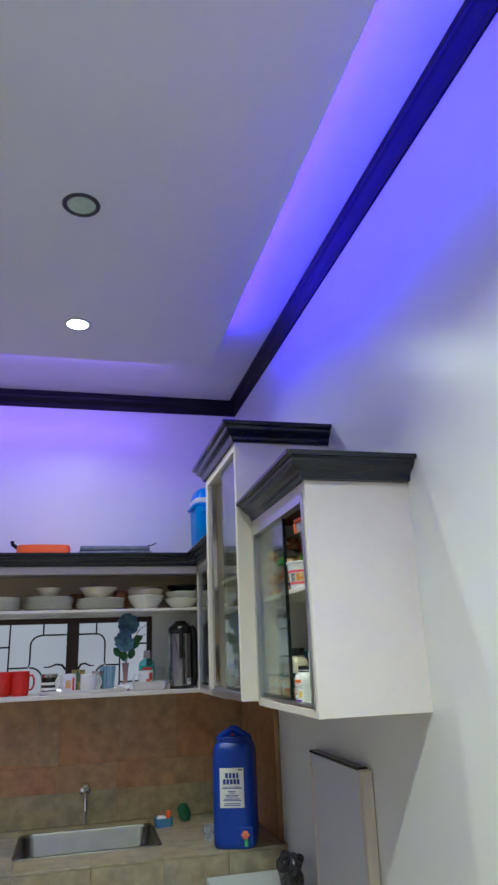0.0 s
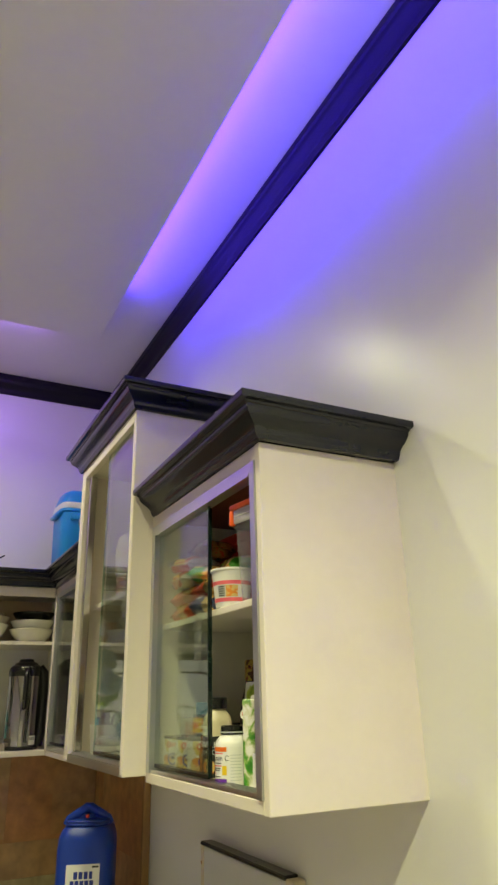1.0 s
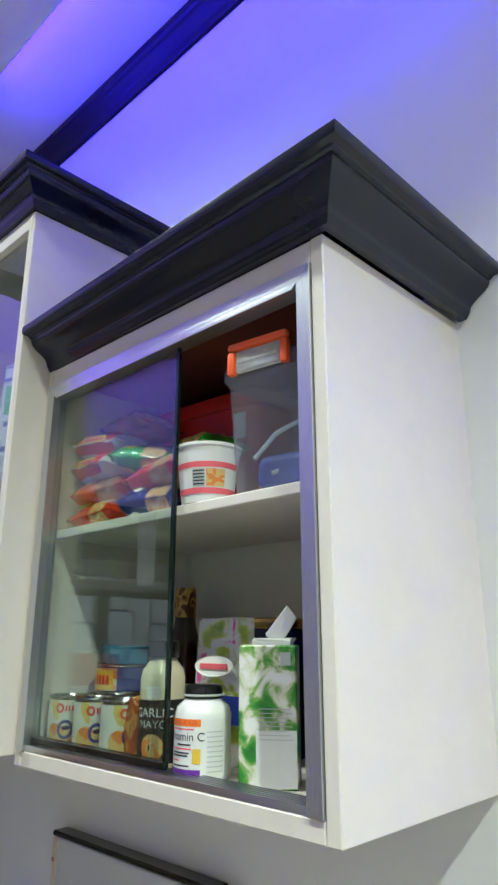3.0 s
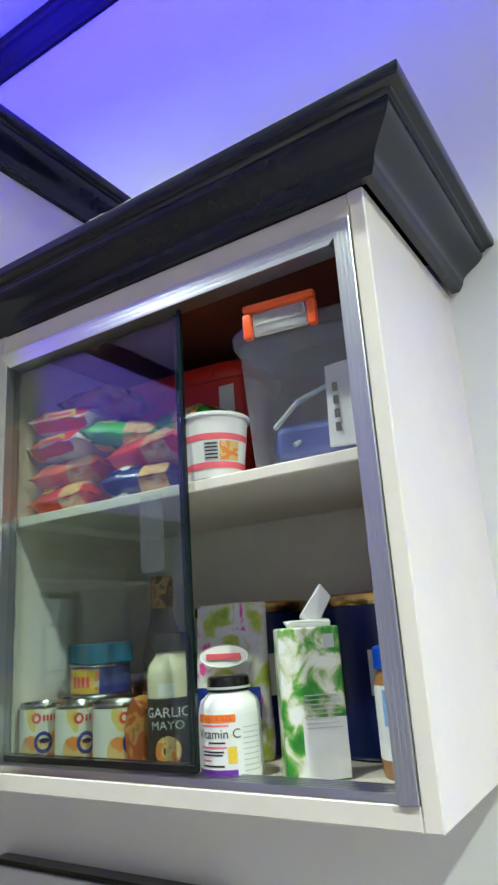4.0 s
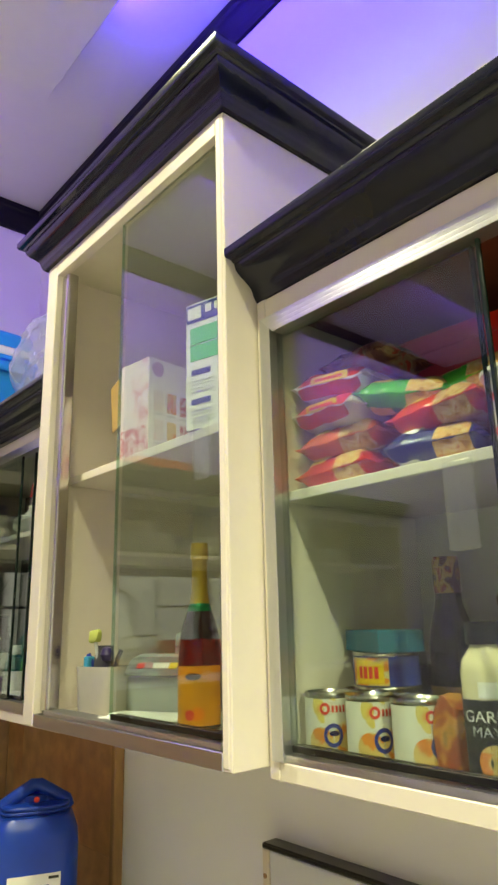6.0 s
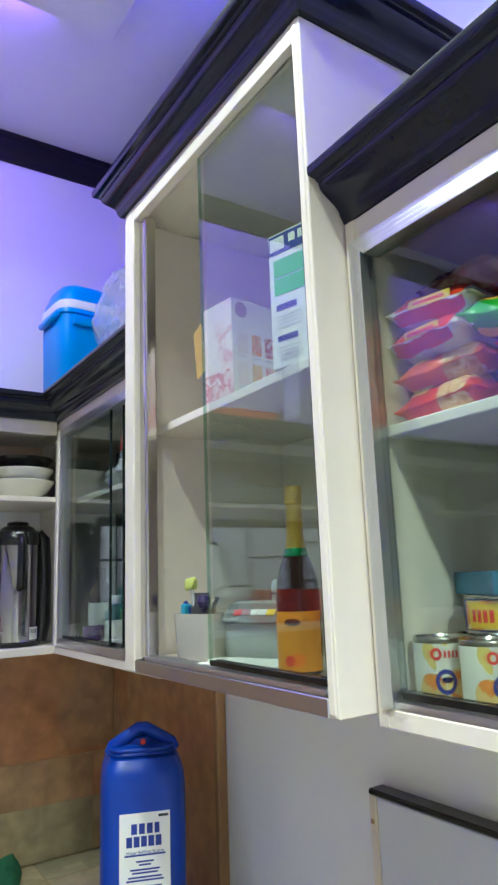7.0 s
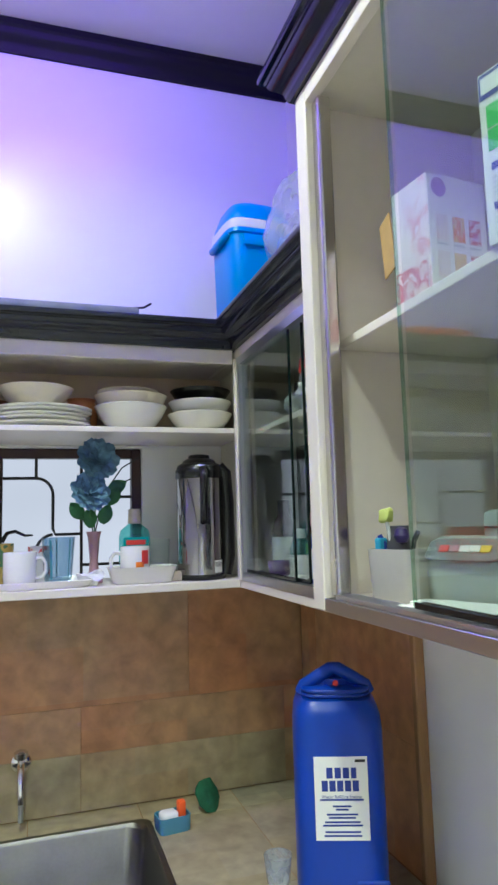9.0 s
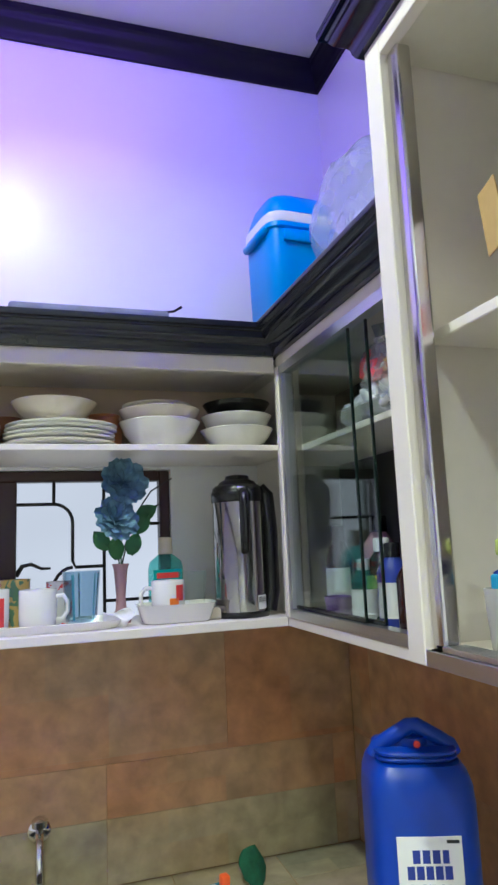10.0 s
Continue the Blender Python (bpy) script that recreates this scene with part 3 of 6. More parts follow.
def shell(c, x0, y0, y1, z0, z1, far=True, near=True, top_mat=None, back_mat=None):
    T = 0.018
    xb = WX + 0.003
    if near:
        part("side_panel", box(x0, xb, y0, y0 + T, z0, z1), WHITE, c, at=True)
    if far:
        part("side_panel", box(x0, xb, y1 - T, y1, z0, z1), WHITE, c, at=True)
    part("bottom", box(x0, xb, y0 + T, y1 - T, z0, z0 + 0.021), WHITE, c, at=True)
    part("top", box(x0 + 0.002, xb, y0 + T, y1 - T, z1 - T, z1), top_mat or INNER, c, at=True)
    part("back", box(WX - 0.007, WX - 0.001, y0 + T, y1 - T, z0 + 0.021, z1 - T, 0), back_mat or INNER, c, at=True)


# cabinet with the groceries
AX, AY0, AY1, AZ0, AZ1 = 0.647, 1.905, 2.501, 1.499, 2.118
cab = thing("wall_cabinet", "white wall cabinet with black crown and open sliding glass", "cabinet", (0.80, 2.2, AZ0), group="hanging cabinets")
shell(cab, AX, AY0, AY1, AZ0, AZ1, top_mat=PLY)
part("top_rail", box(AX + 0.001, AX + 0.02, AY0 + 0.018, AY1 - 0.009, 2.087, AZ1 - 0.001, 0.001), WHITE, cab, at=True)
part("upper_back", box(WX - 0.012, WX - 0.0072, AY0 + 0.02, AY1 - 0.02, 1.846, 2.098, 0), PLY, cab, "reddish stained plywood back", at=True)
ASH = 1.845
part("shelf", box(0.674, WX - 0.012, AY0 + 0.019, AY1 - 0.019, ASH - 0.014, ASH), WHITE, cab, at=True)
rail(cab, AX - 0.003, 1.9235, 1.9430, 1.5205, 2.088, "n")
rail(cab, AX - 0.003, 2.4735, 2.4930, 1.5205, 2.088, "f")
rail(cab, AX - 0.003, 1.9240, 2.4925, 2.062, 2.0875, "t")
track(cab, AX + 0.001, 1.926, 2.490, 1.5245, 0.034)
pane(cab, 0.657, 2.163, 2.473, 1.533, 2.062, [2.165], (2.214, 1.788))
pane(cab, 0.666, 2.176, 2.473, 1.533, 2.062, [2.178])
crown(cab, [(WX - 0.001, AY0 - 0.005), (AX, AY0 - 0.005), (AX + 0.011, AY1 - 0.001)], AZ1, 1.1)
part("cover_board", box(AX, WX - 0.002, AY0, AY1 - 0.002, AZ1 + 0.056, AZ1 + 0.062, 0), BLACK, cab, at=True)

# narrow, uneven pale strip along the front crown's upper edge
pale_strip = box(AX - 0.0660, AX - 0.0590, AY0 - 0.070, AY1 - 0.004, AZ1 + 0.0662, AZ1 + 0.0680, 0)
bmesh.ops.subdivide_edges(pale_strip, edges=[e for e in pale_strip.edges if abs(e.verts[0].co.y - e.verts[1].co.y) > 0.1], cuts=60)
for v in pale_strip.verts:
    v.co.x += 0.011 * (v.co.y - AY0) / (AY1 - AY0)
part("worn_edge", crumple(pale_strip, 0.0016, 55, 3), WHITE, cab, "pale uneven upper edge", at=True)

# tall cabinet
BX, BY0, BY1, BZ0, BZ1 = 0.592, 2.503, 3.100, 1.512, 2.416
cab = thing("wall_cabinet", "tall white wall cabinet with black crown and half-open sliding glass", "cabinet", (0.78, 2.8, BZ0), group="hanging cabinets")
shell(cab, BX, BY0, BY1, BZ0, BZ1)
part("stile", box(BX - 0.0015, BX + 0.018, 3.056, 3.0985, BZ0, BZ1, 0.002), WHITE, cab, at=True)
part("stile", box(BX - 0.0015, BX + 0.018, BY0 + 0.004, 2.5205, BZ0 + 0.003, BZ1, 0.002), WHITE, cab, at=True)
part("top_rail", box(BX - 0.0008, BX + 0.018, 2.5210, 3.0555, 2.385, BZ1, 0.001), WHITE, cab, at=True)
part("bottom_rail", box(BX - 0.0008, BX + 0.018, 2.5210, 3.0555, BZ0, BZ0 + 0.021, 0.001), ALU, cab, "aluminium bottom rail", at=True)
BSH = 1.966
part("shelf", box(0.650, WX - 0.008, BY0 + 0.019, BY1 - 0.019, BSH - 0.016, BSH), WHITE, cab, at=True)
part("jamb", box(BX + 0.010, BX + 0.034, 3.026, 3.0555, 1.535, 2.3845, 0.004, 2), ALUP, cab, "polished aluminium jamb", at=True)
for z in (1.552, 2.37):
    part("screw", lathe([(0, 0.0), (0.004, 0.0), (0.004, -0.002), (0, -0.003)], 10, centre=(BX + 0.02, 3.040, z)), DGREY, cab, at=True)
track(cab, BX + 0.004, 2.53, 3.024, 1.5365, 0.034)
pane(cab, 0.604, 2.530, 2.810, 1.545, 2.385, [2.534], (2.572, 1.915), pale=[2.8095])
pane(cab, 0.614, 2.530, 2.809, 1.545, 2.385, [])
crown(cab, [(WX - 0.001, BY0), (BX, BY0), (BX, BY1), (WX - 0.001, BY1)], BZ1, 0.87, 1.06)
part("cover_board", box(BX, WX - 0.002, BY0, BY1, BZ1 + 0.060, BZ1 + 0.066, 0), BLACK, cab, at=True)

# beige carries the warm, shaded look of the wall behind the plates
WARMBACK = surf("warm_shaded_back", (0.60, 0.46, 0.33), 0.5, var=0.08, scale=4, bump=0.03, bscale=40)
# corner cabinet and the open dish shelf share one crown
CX, CZ0, CZ1, DY = 0.662, 1.488, 2.120, 3.745
cab = thing("corner_cabinet", "white corner wall cabinet with dark sliding glass panes", "cabinet", (0.80, 3.4, CZ0), group="hanging cabinets")
part("bottom", box(CX, WX - 0.001, BY1 + 0.001, BY - 0.001, CZ0, CZ0 + 0.02), WHITE, cab, at=True)
part("top", box(CX + 0.002, WX - 0.001, BY1 + 0.001, BY - 0.001, CZ1 - 0.018, CZ1), INNER, cab, at=True)
# dark grey here paints in the dimness behind the panes
part("back", box(WX - 0.007, WX - 0.001, BY1 + 0.001, BY - 0.001, CZ0 + 0.02, CZ1 - 0.018, 0), DGREY, cab, "back board, dim inside put into its colour", at=True)
part("top_rail", box(CX, CX + 0.016, BY1 + 0.002, DY, 2.094, CZ1, 0.001), WHITE, cab, at=True)
part("corner_post", box(CX - 0.006, CX + 0.012, DY - 0.016, DY + 0.004, CZ0 + 0.0205, 2.0935, 0.002), WHITE, cab, at=True)
part("divider", box(CX + 0.0400, CX + 0.0540, DY - 0.004, BY - 0.002, CZ0 + 0.0205, CZ1 - 0.019, 0), INNER, cab, "inner dividing board", at=True)
part("shelf", box(CX + 0.0545, WX - 0.008, BY1 + 0.002, BY - 0.004, 1.892, 1.906), INNER, cab, at=True)
rail(cab, CX - 0.002, DY - 0.036, DY - 0.0165, 1.5295, 2.0935, "f")
rail(cab, CX - 0.002, BY1 + 0.004, DY - 0.0170, 2.072, 2.0935, "t")
rail(cab, CX - 0.002, BY1 + 0.004, DY - 0.0170, 1.5085, 1.529, "b")
pane(cab, 0.668, 3.370, 3.705, 1.531, 2.072, [3.372])
pane(cab, 0.677, 3.315, 3.640, 1.531, 2.072, [3.317])
crown(cab, [(CX, BY1 + 0.001), (CX, DY), (-1.30, DY)], CZ1, 1.13, 0.94)
part("cover_board", box(CX, WX - 0.002, BY1 + 0.002, BY - 0.002, CZ1 + 0.002, CZ1 + 0.008, 0), BLACK, cab, at=True)

rack = thing("dish_shelf", "white open wall shelf full of dishes below black crown", "shelf", (-0.2, 3.9, CZ0), group="hanging cabinets")
part("top_board", box(-1.30, CX - 0.001, DY + 0.018, BY - 0.001, CZ1 - 0.018, CZ1), WHITE, rack, at=True)
part("fascia", box(-1.30, CX - 0.0065, DY, DY + 0.0175, 2.082, CZ1), WHITE, rack, at=True)
part("shelf", box(-1.28, CX + 0.0395, DY + 0.004, BY - 0.001, 1.893, 1.907), WHITE, rack, at=True)
part("bottom_board", box(-1.30, CX - 0.0005, DY, BY - 0.001, CZ0, CZ0 + 0.020), WHITE, rack, at=True)
# board added over the wall; its colour holds the warm shade there
part("upper_back", box(-1.281, CX + 0.0395, BY - 0.006, BY - 0.0012, 1.9075, CZ1 - 0.0185, 0), WARMBACK, rack, "added board, wall's warm shade put into its beige", at=True)
part("end_panel", box(-1.30, -1.282, DY + 0.0005, BY - 0.001, CZ0 + 0.0205, CZ1 - 0.0185), WHITE, rack, at=True)
part("cover_board", box(-1.30, CX - 0.002, DY, BY - 0.002, CZ1 + 0.002, CZ1 + 0.008, 0), BLACK, rack, at=True)

# ---- counter, sink and tiled walls ----
CF = 3.30
SX0, SX1, SY0, SY1 = -0.16, 0.43, 3.50, 3.90
TF = BY - 0.020               # face of the tiles on the back wall
TX = WX - 0.020               # face of the tiles on the side wall
counter = thing("counter", "stone-tiled kitchen counter with a sunk steel sink", "counter", (-0.2, 3.65, 0))
bm = box(-1.60, SX0, CF + 0.012, BY - 0.002, COUNTER - 0.07, COUNTER - 0.0016, 0)
box(SX1, WX - 0.001, CF + 0.012, BY - 0.002, COUNTER - 0.07, COUNTER - 0.0016, 0, bm=bm)
box(SX0, SX1, CF + 0.012, SY0, COUNTER - 0.07, COUNTER - 0.0016, 0, bm=bm)
box(SX0, SX1, SY1, BY - 0.002, COUNTER - 0.07, COUNTER - 0.0016, 0, bm=bm)
part("slab", bm, GROUT, counter, "mortar bed with dark joints", at=True)
part("front_wall", box(-1.60, WX - 0.001, CF + 0.03, CF + 0.10, 0.0, COUNTER - 0.0705, 0), GROUT, counter, at=True)
structure("wall_tile_bed_north", box(-1.60, TX + 0.0012, TF + 0.0014, BY - 0.0005, COUNTER + 0.001, CZ0 + 0.001, 0), GROUT, "dark mortar behind the wall tiles", "wall")
structure("wall_tile_bed_east", box(TX + 0.0014, WX - 0.0005, 3.386, TF + 0.0012, COUNTER + 0.001, CZ0 + 0.001, 0), GROUT, "dark mortar behind the wall tiles", "wall")
structure("trim_wood", box(TX - 0.006, WX - 0.0005, 3.366, 3.386, COUNTER + 0.001, CZ0 + 0.012, 0.003), WOODB, "raw brown wooden trim closing the tile edge", "trim")

sink = thing("sink", "brushed steel kitchen sink sunk into the counter", "sink", ((SX0 + SX1) / 2, (SY0 + SY1) / 2, COUNTER))
bm, rings = bmesh.new(), []
for inset, z, rad in ((-0.018, 0.001, 0.03), (-0.016, 0.005, 0.03), (-0.002, 0.005, 0.045), (0.004, -0.004, 0.05), (0.012, -0.13, 0.05), (0.03, -0.155, 0.05), (0.20, -0.158, 0.02)):
    w, d, ring = (SX1 - SX0) / 2 - inset, (SY1 - SY0) / 2 - inset, []
    w, d = max(w, 0.03), max(d, 0.02)
    rad = min(rad, w * 0.9, d * 0.9)
    for cx, cy, a0 in ((w - rad, d - rad, 0), (rad - w, d - rad, 90), (rad - w, rad - d, 180), (w - rad, rad - d, 270)):
        ring += [bm.verts.new((x, y, z)) for x, y in arc(cx, cy, rad, a0, a0 + 90, 5)]
    rings.append(ring)
for a, b in zip(rings, rings[1:]):
    for k in range(len(a)):
        j = (k + 1) % len(a)
        bm.faces.new((a[k], a[j], b[j], b[k]))
bm.faces.new(rings[-1])
part("basin", bm, SINKM, sink, smooth=True)
part("drain", lathe([(0.035, -0.157), (0.035, -0.153), (0.028, -0.152), (0.02, -0.156), (0, -0.156)], 24), CHROME, sink, "chrome drain", smooth=True)

tap = thing("faucet", "small chrome wall tap over the sink", "faucet", (0.122, TF, 1.035))
part("rosette", lathe([(0, 0.0), (0.024, 0.0), (0.026, 0.004), (0.018, 0.010), (0, 0.011)], 24), CHROME, tap, smooth=True).rotation_euler = (radians(90), 0, 0)
part("spout", tube([(0, -0.005, 0), (0, -0.05, 0.004), (0, -0.075, -0.006), (0, -0.085, -0.03), (0, -0.086, -0.075)], 0.010, 12, taper=0.85), CHROME, tap, smooth=True)
part("knob", lathe([(0, 0), (0.008, 0), (0.008, 0.012), (0.017, 0.016), (0.018, 0.03), (0.012, 0.036), (0, 0.037)], 16, centre=(0, -0.045, 0.008)), CHROME, tap, smooth=True)
part("wall_pipe", tube([(0.0, -0.006, -0.16), (0.0, -0.006, -0.06), (0.0, -0.012, -0.01)], 0.007, 10), GREYPL, tap, smooth=True)

# ---- groceries in the glass-fronted cabinet ----
FLOOR_A = AZ0 + 0.0212


def grocery_tin(x, y, z, turn, label, r=0.029, h=0.076, group="row of tins"):
    t = thing("food_tin", label, "tin", (x, y, z), turn, group=group)
    part("can", lathe([(0, 0), (r - 0.001, 0), (r, 0.002), (r - 0.0015, 0.004), (r - 0.0015, h - 0.004), (r, h - 0.002), (r - 0.001, h), (r - 0.003, h - 0.003), (0, h - 0.003)], 32), STEEL, t, "bare steel rims", smooth=True)
    part("paper_label", wrap(r - 0.0012, 0.006, h - 0.006, 0, 359.9, seg=36), TINPRINT, t, "white printed label")
    part("brand_bar", wrap_disc(r - 0.0008, h - 0.017, 196, 0.0060, 0.0032, 1.1), INKR, t)
    for j in range(4):
        part("brand_bar", wrap(r - 0.0006, h - 0.021, h - 0.0135, 212 + 9 * j, 217 + 9 * j, seg=2), INKR, t)
    part("ring_mark", wrap_disc(r - 0.0008, 0.030, 214, 0.0115, 0.0075, 1.15), INKB, t)
    part("picture", wrap_disc(r - 0.0009, 0.023, 184, 0.0150, 0.0, 1.05), FOODPRINT, t)
    part("picture", wrap_disc(r - 0.0009, 0.026, 248, 0.0165, 0.0, 1.2), FOODPRINT, t)
    part("fish_mark", wrap_disc(r - 0.0006, 0.032, 216, 0.006, 0.0, 0.5), NAVY, t)
    return t


TINPRINT = printed("tin_label_print", ((0.0, (0.74, 0.72, 0.66)), (0.56, (0.76, 0.74, 0.70)), (0.60, (0.72, 0.58, 0.18)), (0.66, (0.74, 0.45, 0.12))), 26)
FOODPRINT = printed("food_photo_print", ((0.3, (0.70, 0.50, 0.20)), (0.5, (0.72, 0.25, 0.05)), (0.62, (0.75, 0.65, 0.40)), (0.75, (0.35, 0.30, 0.08))), 45)
LEAFPRINT = printed("leafy_carton_print", ((0.28, (0.02, 0.12, 0.015)), (0.42, (0.06, 0.27, 0.03)), (0.48, (0.26, 0.42, 0.12)), (0.52, (0.66, 0.66, 0.50)), (0.58, (0.8, 0.8, 0.76))), 30, 0.35, detail=5.0, crisp=False)
FLOWERPRINT = printed("pouch_print", ((0.3, (0.24, 0.36, 0.04)), (0.42, (0.50, 0.56, 0.08)), (0.50, (0.78, 0.76, 0.68)), (0.60, (0.80, 0.78, 0.74)), (0.66, (0.70, 0.10, 0.36))), 30, 0.25, detail=5.0, crisp=False)
NOODLE_RED = surf("red_noodle_film", (0.62, 0.045, 0.012), 0.22, var=0.3, scale=25, bump=0.3, bscale=110, coat=0.4)
NOODLE_ORANGE = surf("orange_noodle_film", (0.66, 0.12, 0.02), 0.22, var=0.3, scale=25, bump=0.3, bscale=110, coat=0.4)
NOODLE_GREEN = surf("green_noodle_film", (0.06, 0.34, 0.03), 0.2, var=0.4, scale=25, bump=0.3, bscale=110, coat=0.4)
NOODLE_NAVY = surf("navy_noodle_film", (0.015, 0.03, 0.14), 0.2, var=0.4, scale=25, bump=0.3, bscale=110, coat=0.4)
NOODLE_WHITE = surf("white_noodle_film", (0.74, 0.70, 0.64), 0.2, var=0.12, scale=25, bump=0.3, bscale=110, coat=0.4)
NOODLE_CLEAR = printed("clear_noodle_film", ((0.0, (0.20, 0.06, 0.02)), (0.42, (0.36, 0.14, 0.05)), (0.52, (0.44, 0.24, 0.10)), (0.60, (0.55, 0.08, 0.03)), (0.68, (0.34, 0.16, 0.06))), 45, 0.2, coat=0.6)
NOODLES = printed("noodle_photo_print", ((0.0, (0.42, 0.20, 0.05)), (0.42, (0.66, 0.38, 0.12)), (0.52, (0.76, 0.56, 0.26)), (0.60, (0.50, 0.12, 0.03)), (0.66, (0.70, 0.45, 0.16))), 70, 0.25, detail=3.0, coat=0.5)
ROSEPRINT = printed("rose_print", ((0.0, (0.66, 0.50, 0.46)), (0.48, (0.52, 0.16, 0.18)), (0.6, (0.72, 0.60, 0.56))), 60, 0.5)
MACHG = surf("machine_grey_plastic", (0.38, 0.40, 0.40), 0.42, var=0.06, bump=0.03)
KRAFT = surf("inner_kraft_card", (0.50, 0.33, 0.14), 0.7, var=0.1, bump=0.05)
MAUVE = surf("mauve_ink", (0.40, 0.28, 0.42), 0.5, var=0.1, bump=0)
HOOD = surf("hood_grey_plastic", (0.13, 0.135, 0.14), 0.38, var=0.08, bump=0.03)
PINKBOX = printed("pink_patterned_card", ((0.0, (0.74, 0.66, 0.62)), (0.56, (0.70, 0.54, 0.50)), (0.64, (0.62, 0.34, 0.32)), (0.70, (0.74, 0.66, 0.62))), 30, 0.5)
COFFEE = surf("dark_sauce", (0.02, 0.006, 0.004), 0.1, var=0.1, bump=0, coat=0.3)
PEANUT = surf("peanut_butter", (0.36, 0.18, 0.06), 0.3, var=0.1, bump=0.02)

for k in range(3):
    grocery_tin(0.702 + 0.004 * k, 2.452 - 0.0625 * k, FLOOR_A, 18 + 14 * k, "small steel food tin with white and orange label", r=0.0295)
for k in range(2):
    grocery_tin(0.762, 2.44 - 0.063 * k, FLOOR_A, 80, "small steel food tin behind the front row", r=0.0295)

flat = thing("food_tin", "wide blue and yellow tin stacked on smaller tins", "tin", (0.772, 2.415, FLOOR_A + 0.076))
part("can", lathe([(0, 0), (0.041, 0), (0.042, 0.002), (0.0405, 0.004), (0.0405, 0.040), (0.042, 0.042), (0.041, 0.044), (0.038, 0.041), (0, 0.041)], 36), STEEL, flat, smooth=True)
part("paper_label", wrap(0.0407, 0.005, 0.039, 0, 359.9, seg=36), INKB, flat, "blue printed label")
part("picture", wrap(0.0413, 0.006, 0.038, 150, 222), FOODPRINT, flat)
part("title_field", wrap(0.0416, 0.008, 0.035, 160, 214), INKY, flat, "yellow field")
for k in range(4):
    part("brand_bar", wrap(0.0420, 0.014, 0.028, 168 + 10 * k, 175 + 10 * k, seg=3), INKR, flat)
bx = thing("flat_box", "flat teal cardboard box lying on a tin", "box", (0.775, 2.42, FLOOR_A + 0.1201), 62)
part("carton", box(-0.055, 0.055, -0.03, 0.03, 0, 0.026, 0.001), surf("teal_card", (0.01, 0.14, 0.24), 0.5), bx)
for k in range(2):
    part("printed_panel", box(-0.045 + 0.05 * k, -0.012 + 0.05 * k, -0.0308, -0.03, 0.004, 0.021, 0), PAPER, bx)

spice = thing("spice_pouch", "small crumpled brown and orange spice pouch", "pouch", (0.706, 2.282, FLOOR_A), -10)
part("film", crumple(squircle(0.030, 0.038, ((0.9, 0), (1.0, 0.01), (0.95, 0.045), (0.8, 0.068), ((0.95, 0.2), 0.082)), 24), 0.005, 60), printed("spice_print", ((0.3, (0.35, 0.08, 0.02)), (0.5, (0.55, 0.25, 0.06)), (0.6, (0.25, 0.16, 0.05)), (0.75, (0.5, 0.4, 0.2))), 40, 0.25), spice, smooth=True)

jar = thing("mayonnaise_bottle", "squat plastic garlic mayonnaise bottle with black cap", "bottle", (0.708, 2.236, FLOOR_A))
jar.scale = (0.94, 0.94, 0.91)
part("bottle", squircle(0.062, 0.05, ((0.92, 0), (1, 0.004), (1, 0.118), (0.92, 0.130), (0.62, 0.142), (0.58, 0.147)), 36, 2.6), MAYO, jar, smooth=True)
part("cap", lathe([(0.0, 0.146), (0.021, 0.146), (0.0215, 0.149), (0.0215, 0.168), (0.019, 0.170), (0, 0.170)], 28), BLKPL, jar, "black screw cap", smooth=True)
part("paper_label", squircle(0.0632, 0.0512, ((1, 0.008), (1, 0.090)), 36, 2.6), INKK, jar, "black label", smooth=True)
part("picture", wrap_disc(0.0316, 0.029, 207, 0.0165, 0.0, 1.05), FOODPRINT, jar, "dish picture")
part("brand_bar", wrap(0.0305, 0.092, 0.108, 188, 226, thick=0.0012), PAPER, jar)
part("lettering", text_mesh("GARLIC", 0.0165, 0.0308, 207, 0.073, depth=0.0016), PAPER, jar, "white letters")
part("lettering", text_mesh("MAYO", 0.0145, 0.0308, 207, 0.058, depth=0.0016), GREYPL, jar, "grey letters")

vit = thing("vitamin_bottle", "white vitamin C bottle with black cap and striped label", "bottle", (0.702, 2.150, FLOOR_A), -14)
vit.scale = (0.87, 0.87, 0.88)
part("bottle", lathe([(0, 0), (0.036, 0), (0.039, 0.004), (0.039, 0.080), (0.036, 0.090), (0.026, 0.098), (0.024, 0.101)], 40), surf("white_bottle_plastic", (0.82, 0.81, 0.80), 0.3, var=0.02, bump=0.01), vit, smooth=True)
part("cap", lathe([(0.022, 0.100), (0.0265, 0.100), (0.027, 0.103), (0.0265, 0.116), (0.024, 0.118), (0, 0.118)], 36), BLKPL, vit, "ribbed black cap", smooth=True)
part("cap_ring", lathe([(0.0275, 0.103), (0.0278, 0.1045), (0.0275, 0.106)], 36), GREYPL, vit, smooth=True)
part("paper_label", wrap(0.039, 0.006, 0.076, 120, 300, seg=30), PAPER, vit, "white label")
part("label_band", wrap(0.0394, 0.067, 0.076, 160, 238, seg=20), INKO, vit, "orange band")
part("label_band", wrap(0.0394, 0.006, 0.015, 150, 238, seg=20), INKP, vit, "purple band")
part("label_band", wrap(0.0394, 0.022, 0.040, 222, 238, seg=6), INKY, vit, "yellow block")
part("lettering", text_mesh("VALUE SIZE", 0.0075, 0.0394, 204, 0.0715, depth=0.0006), INKR, vit, "red letters")
part("lettering", text_mesh("Vitamin C", 0.0150, 0.0394, 202, 0.054, depth=0.0006), INKK, vit, "black letters")
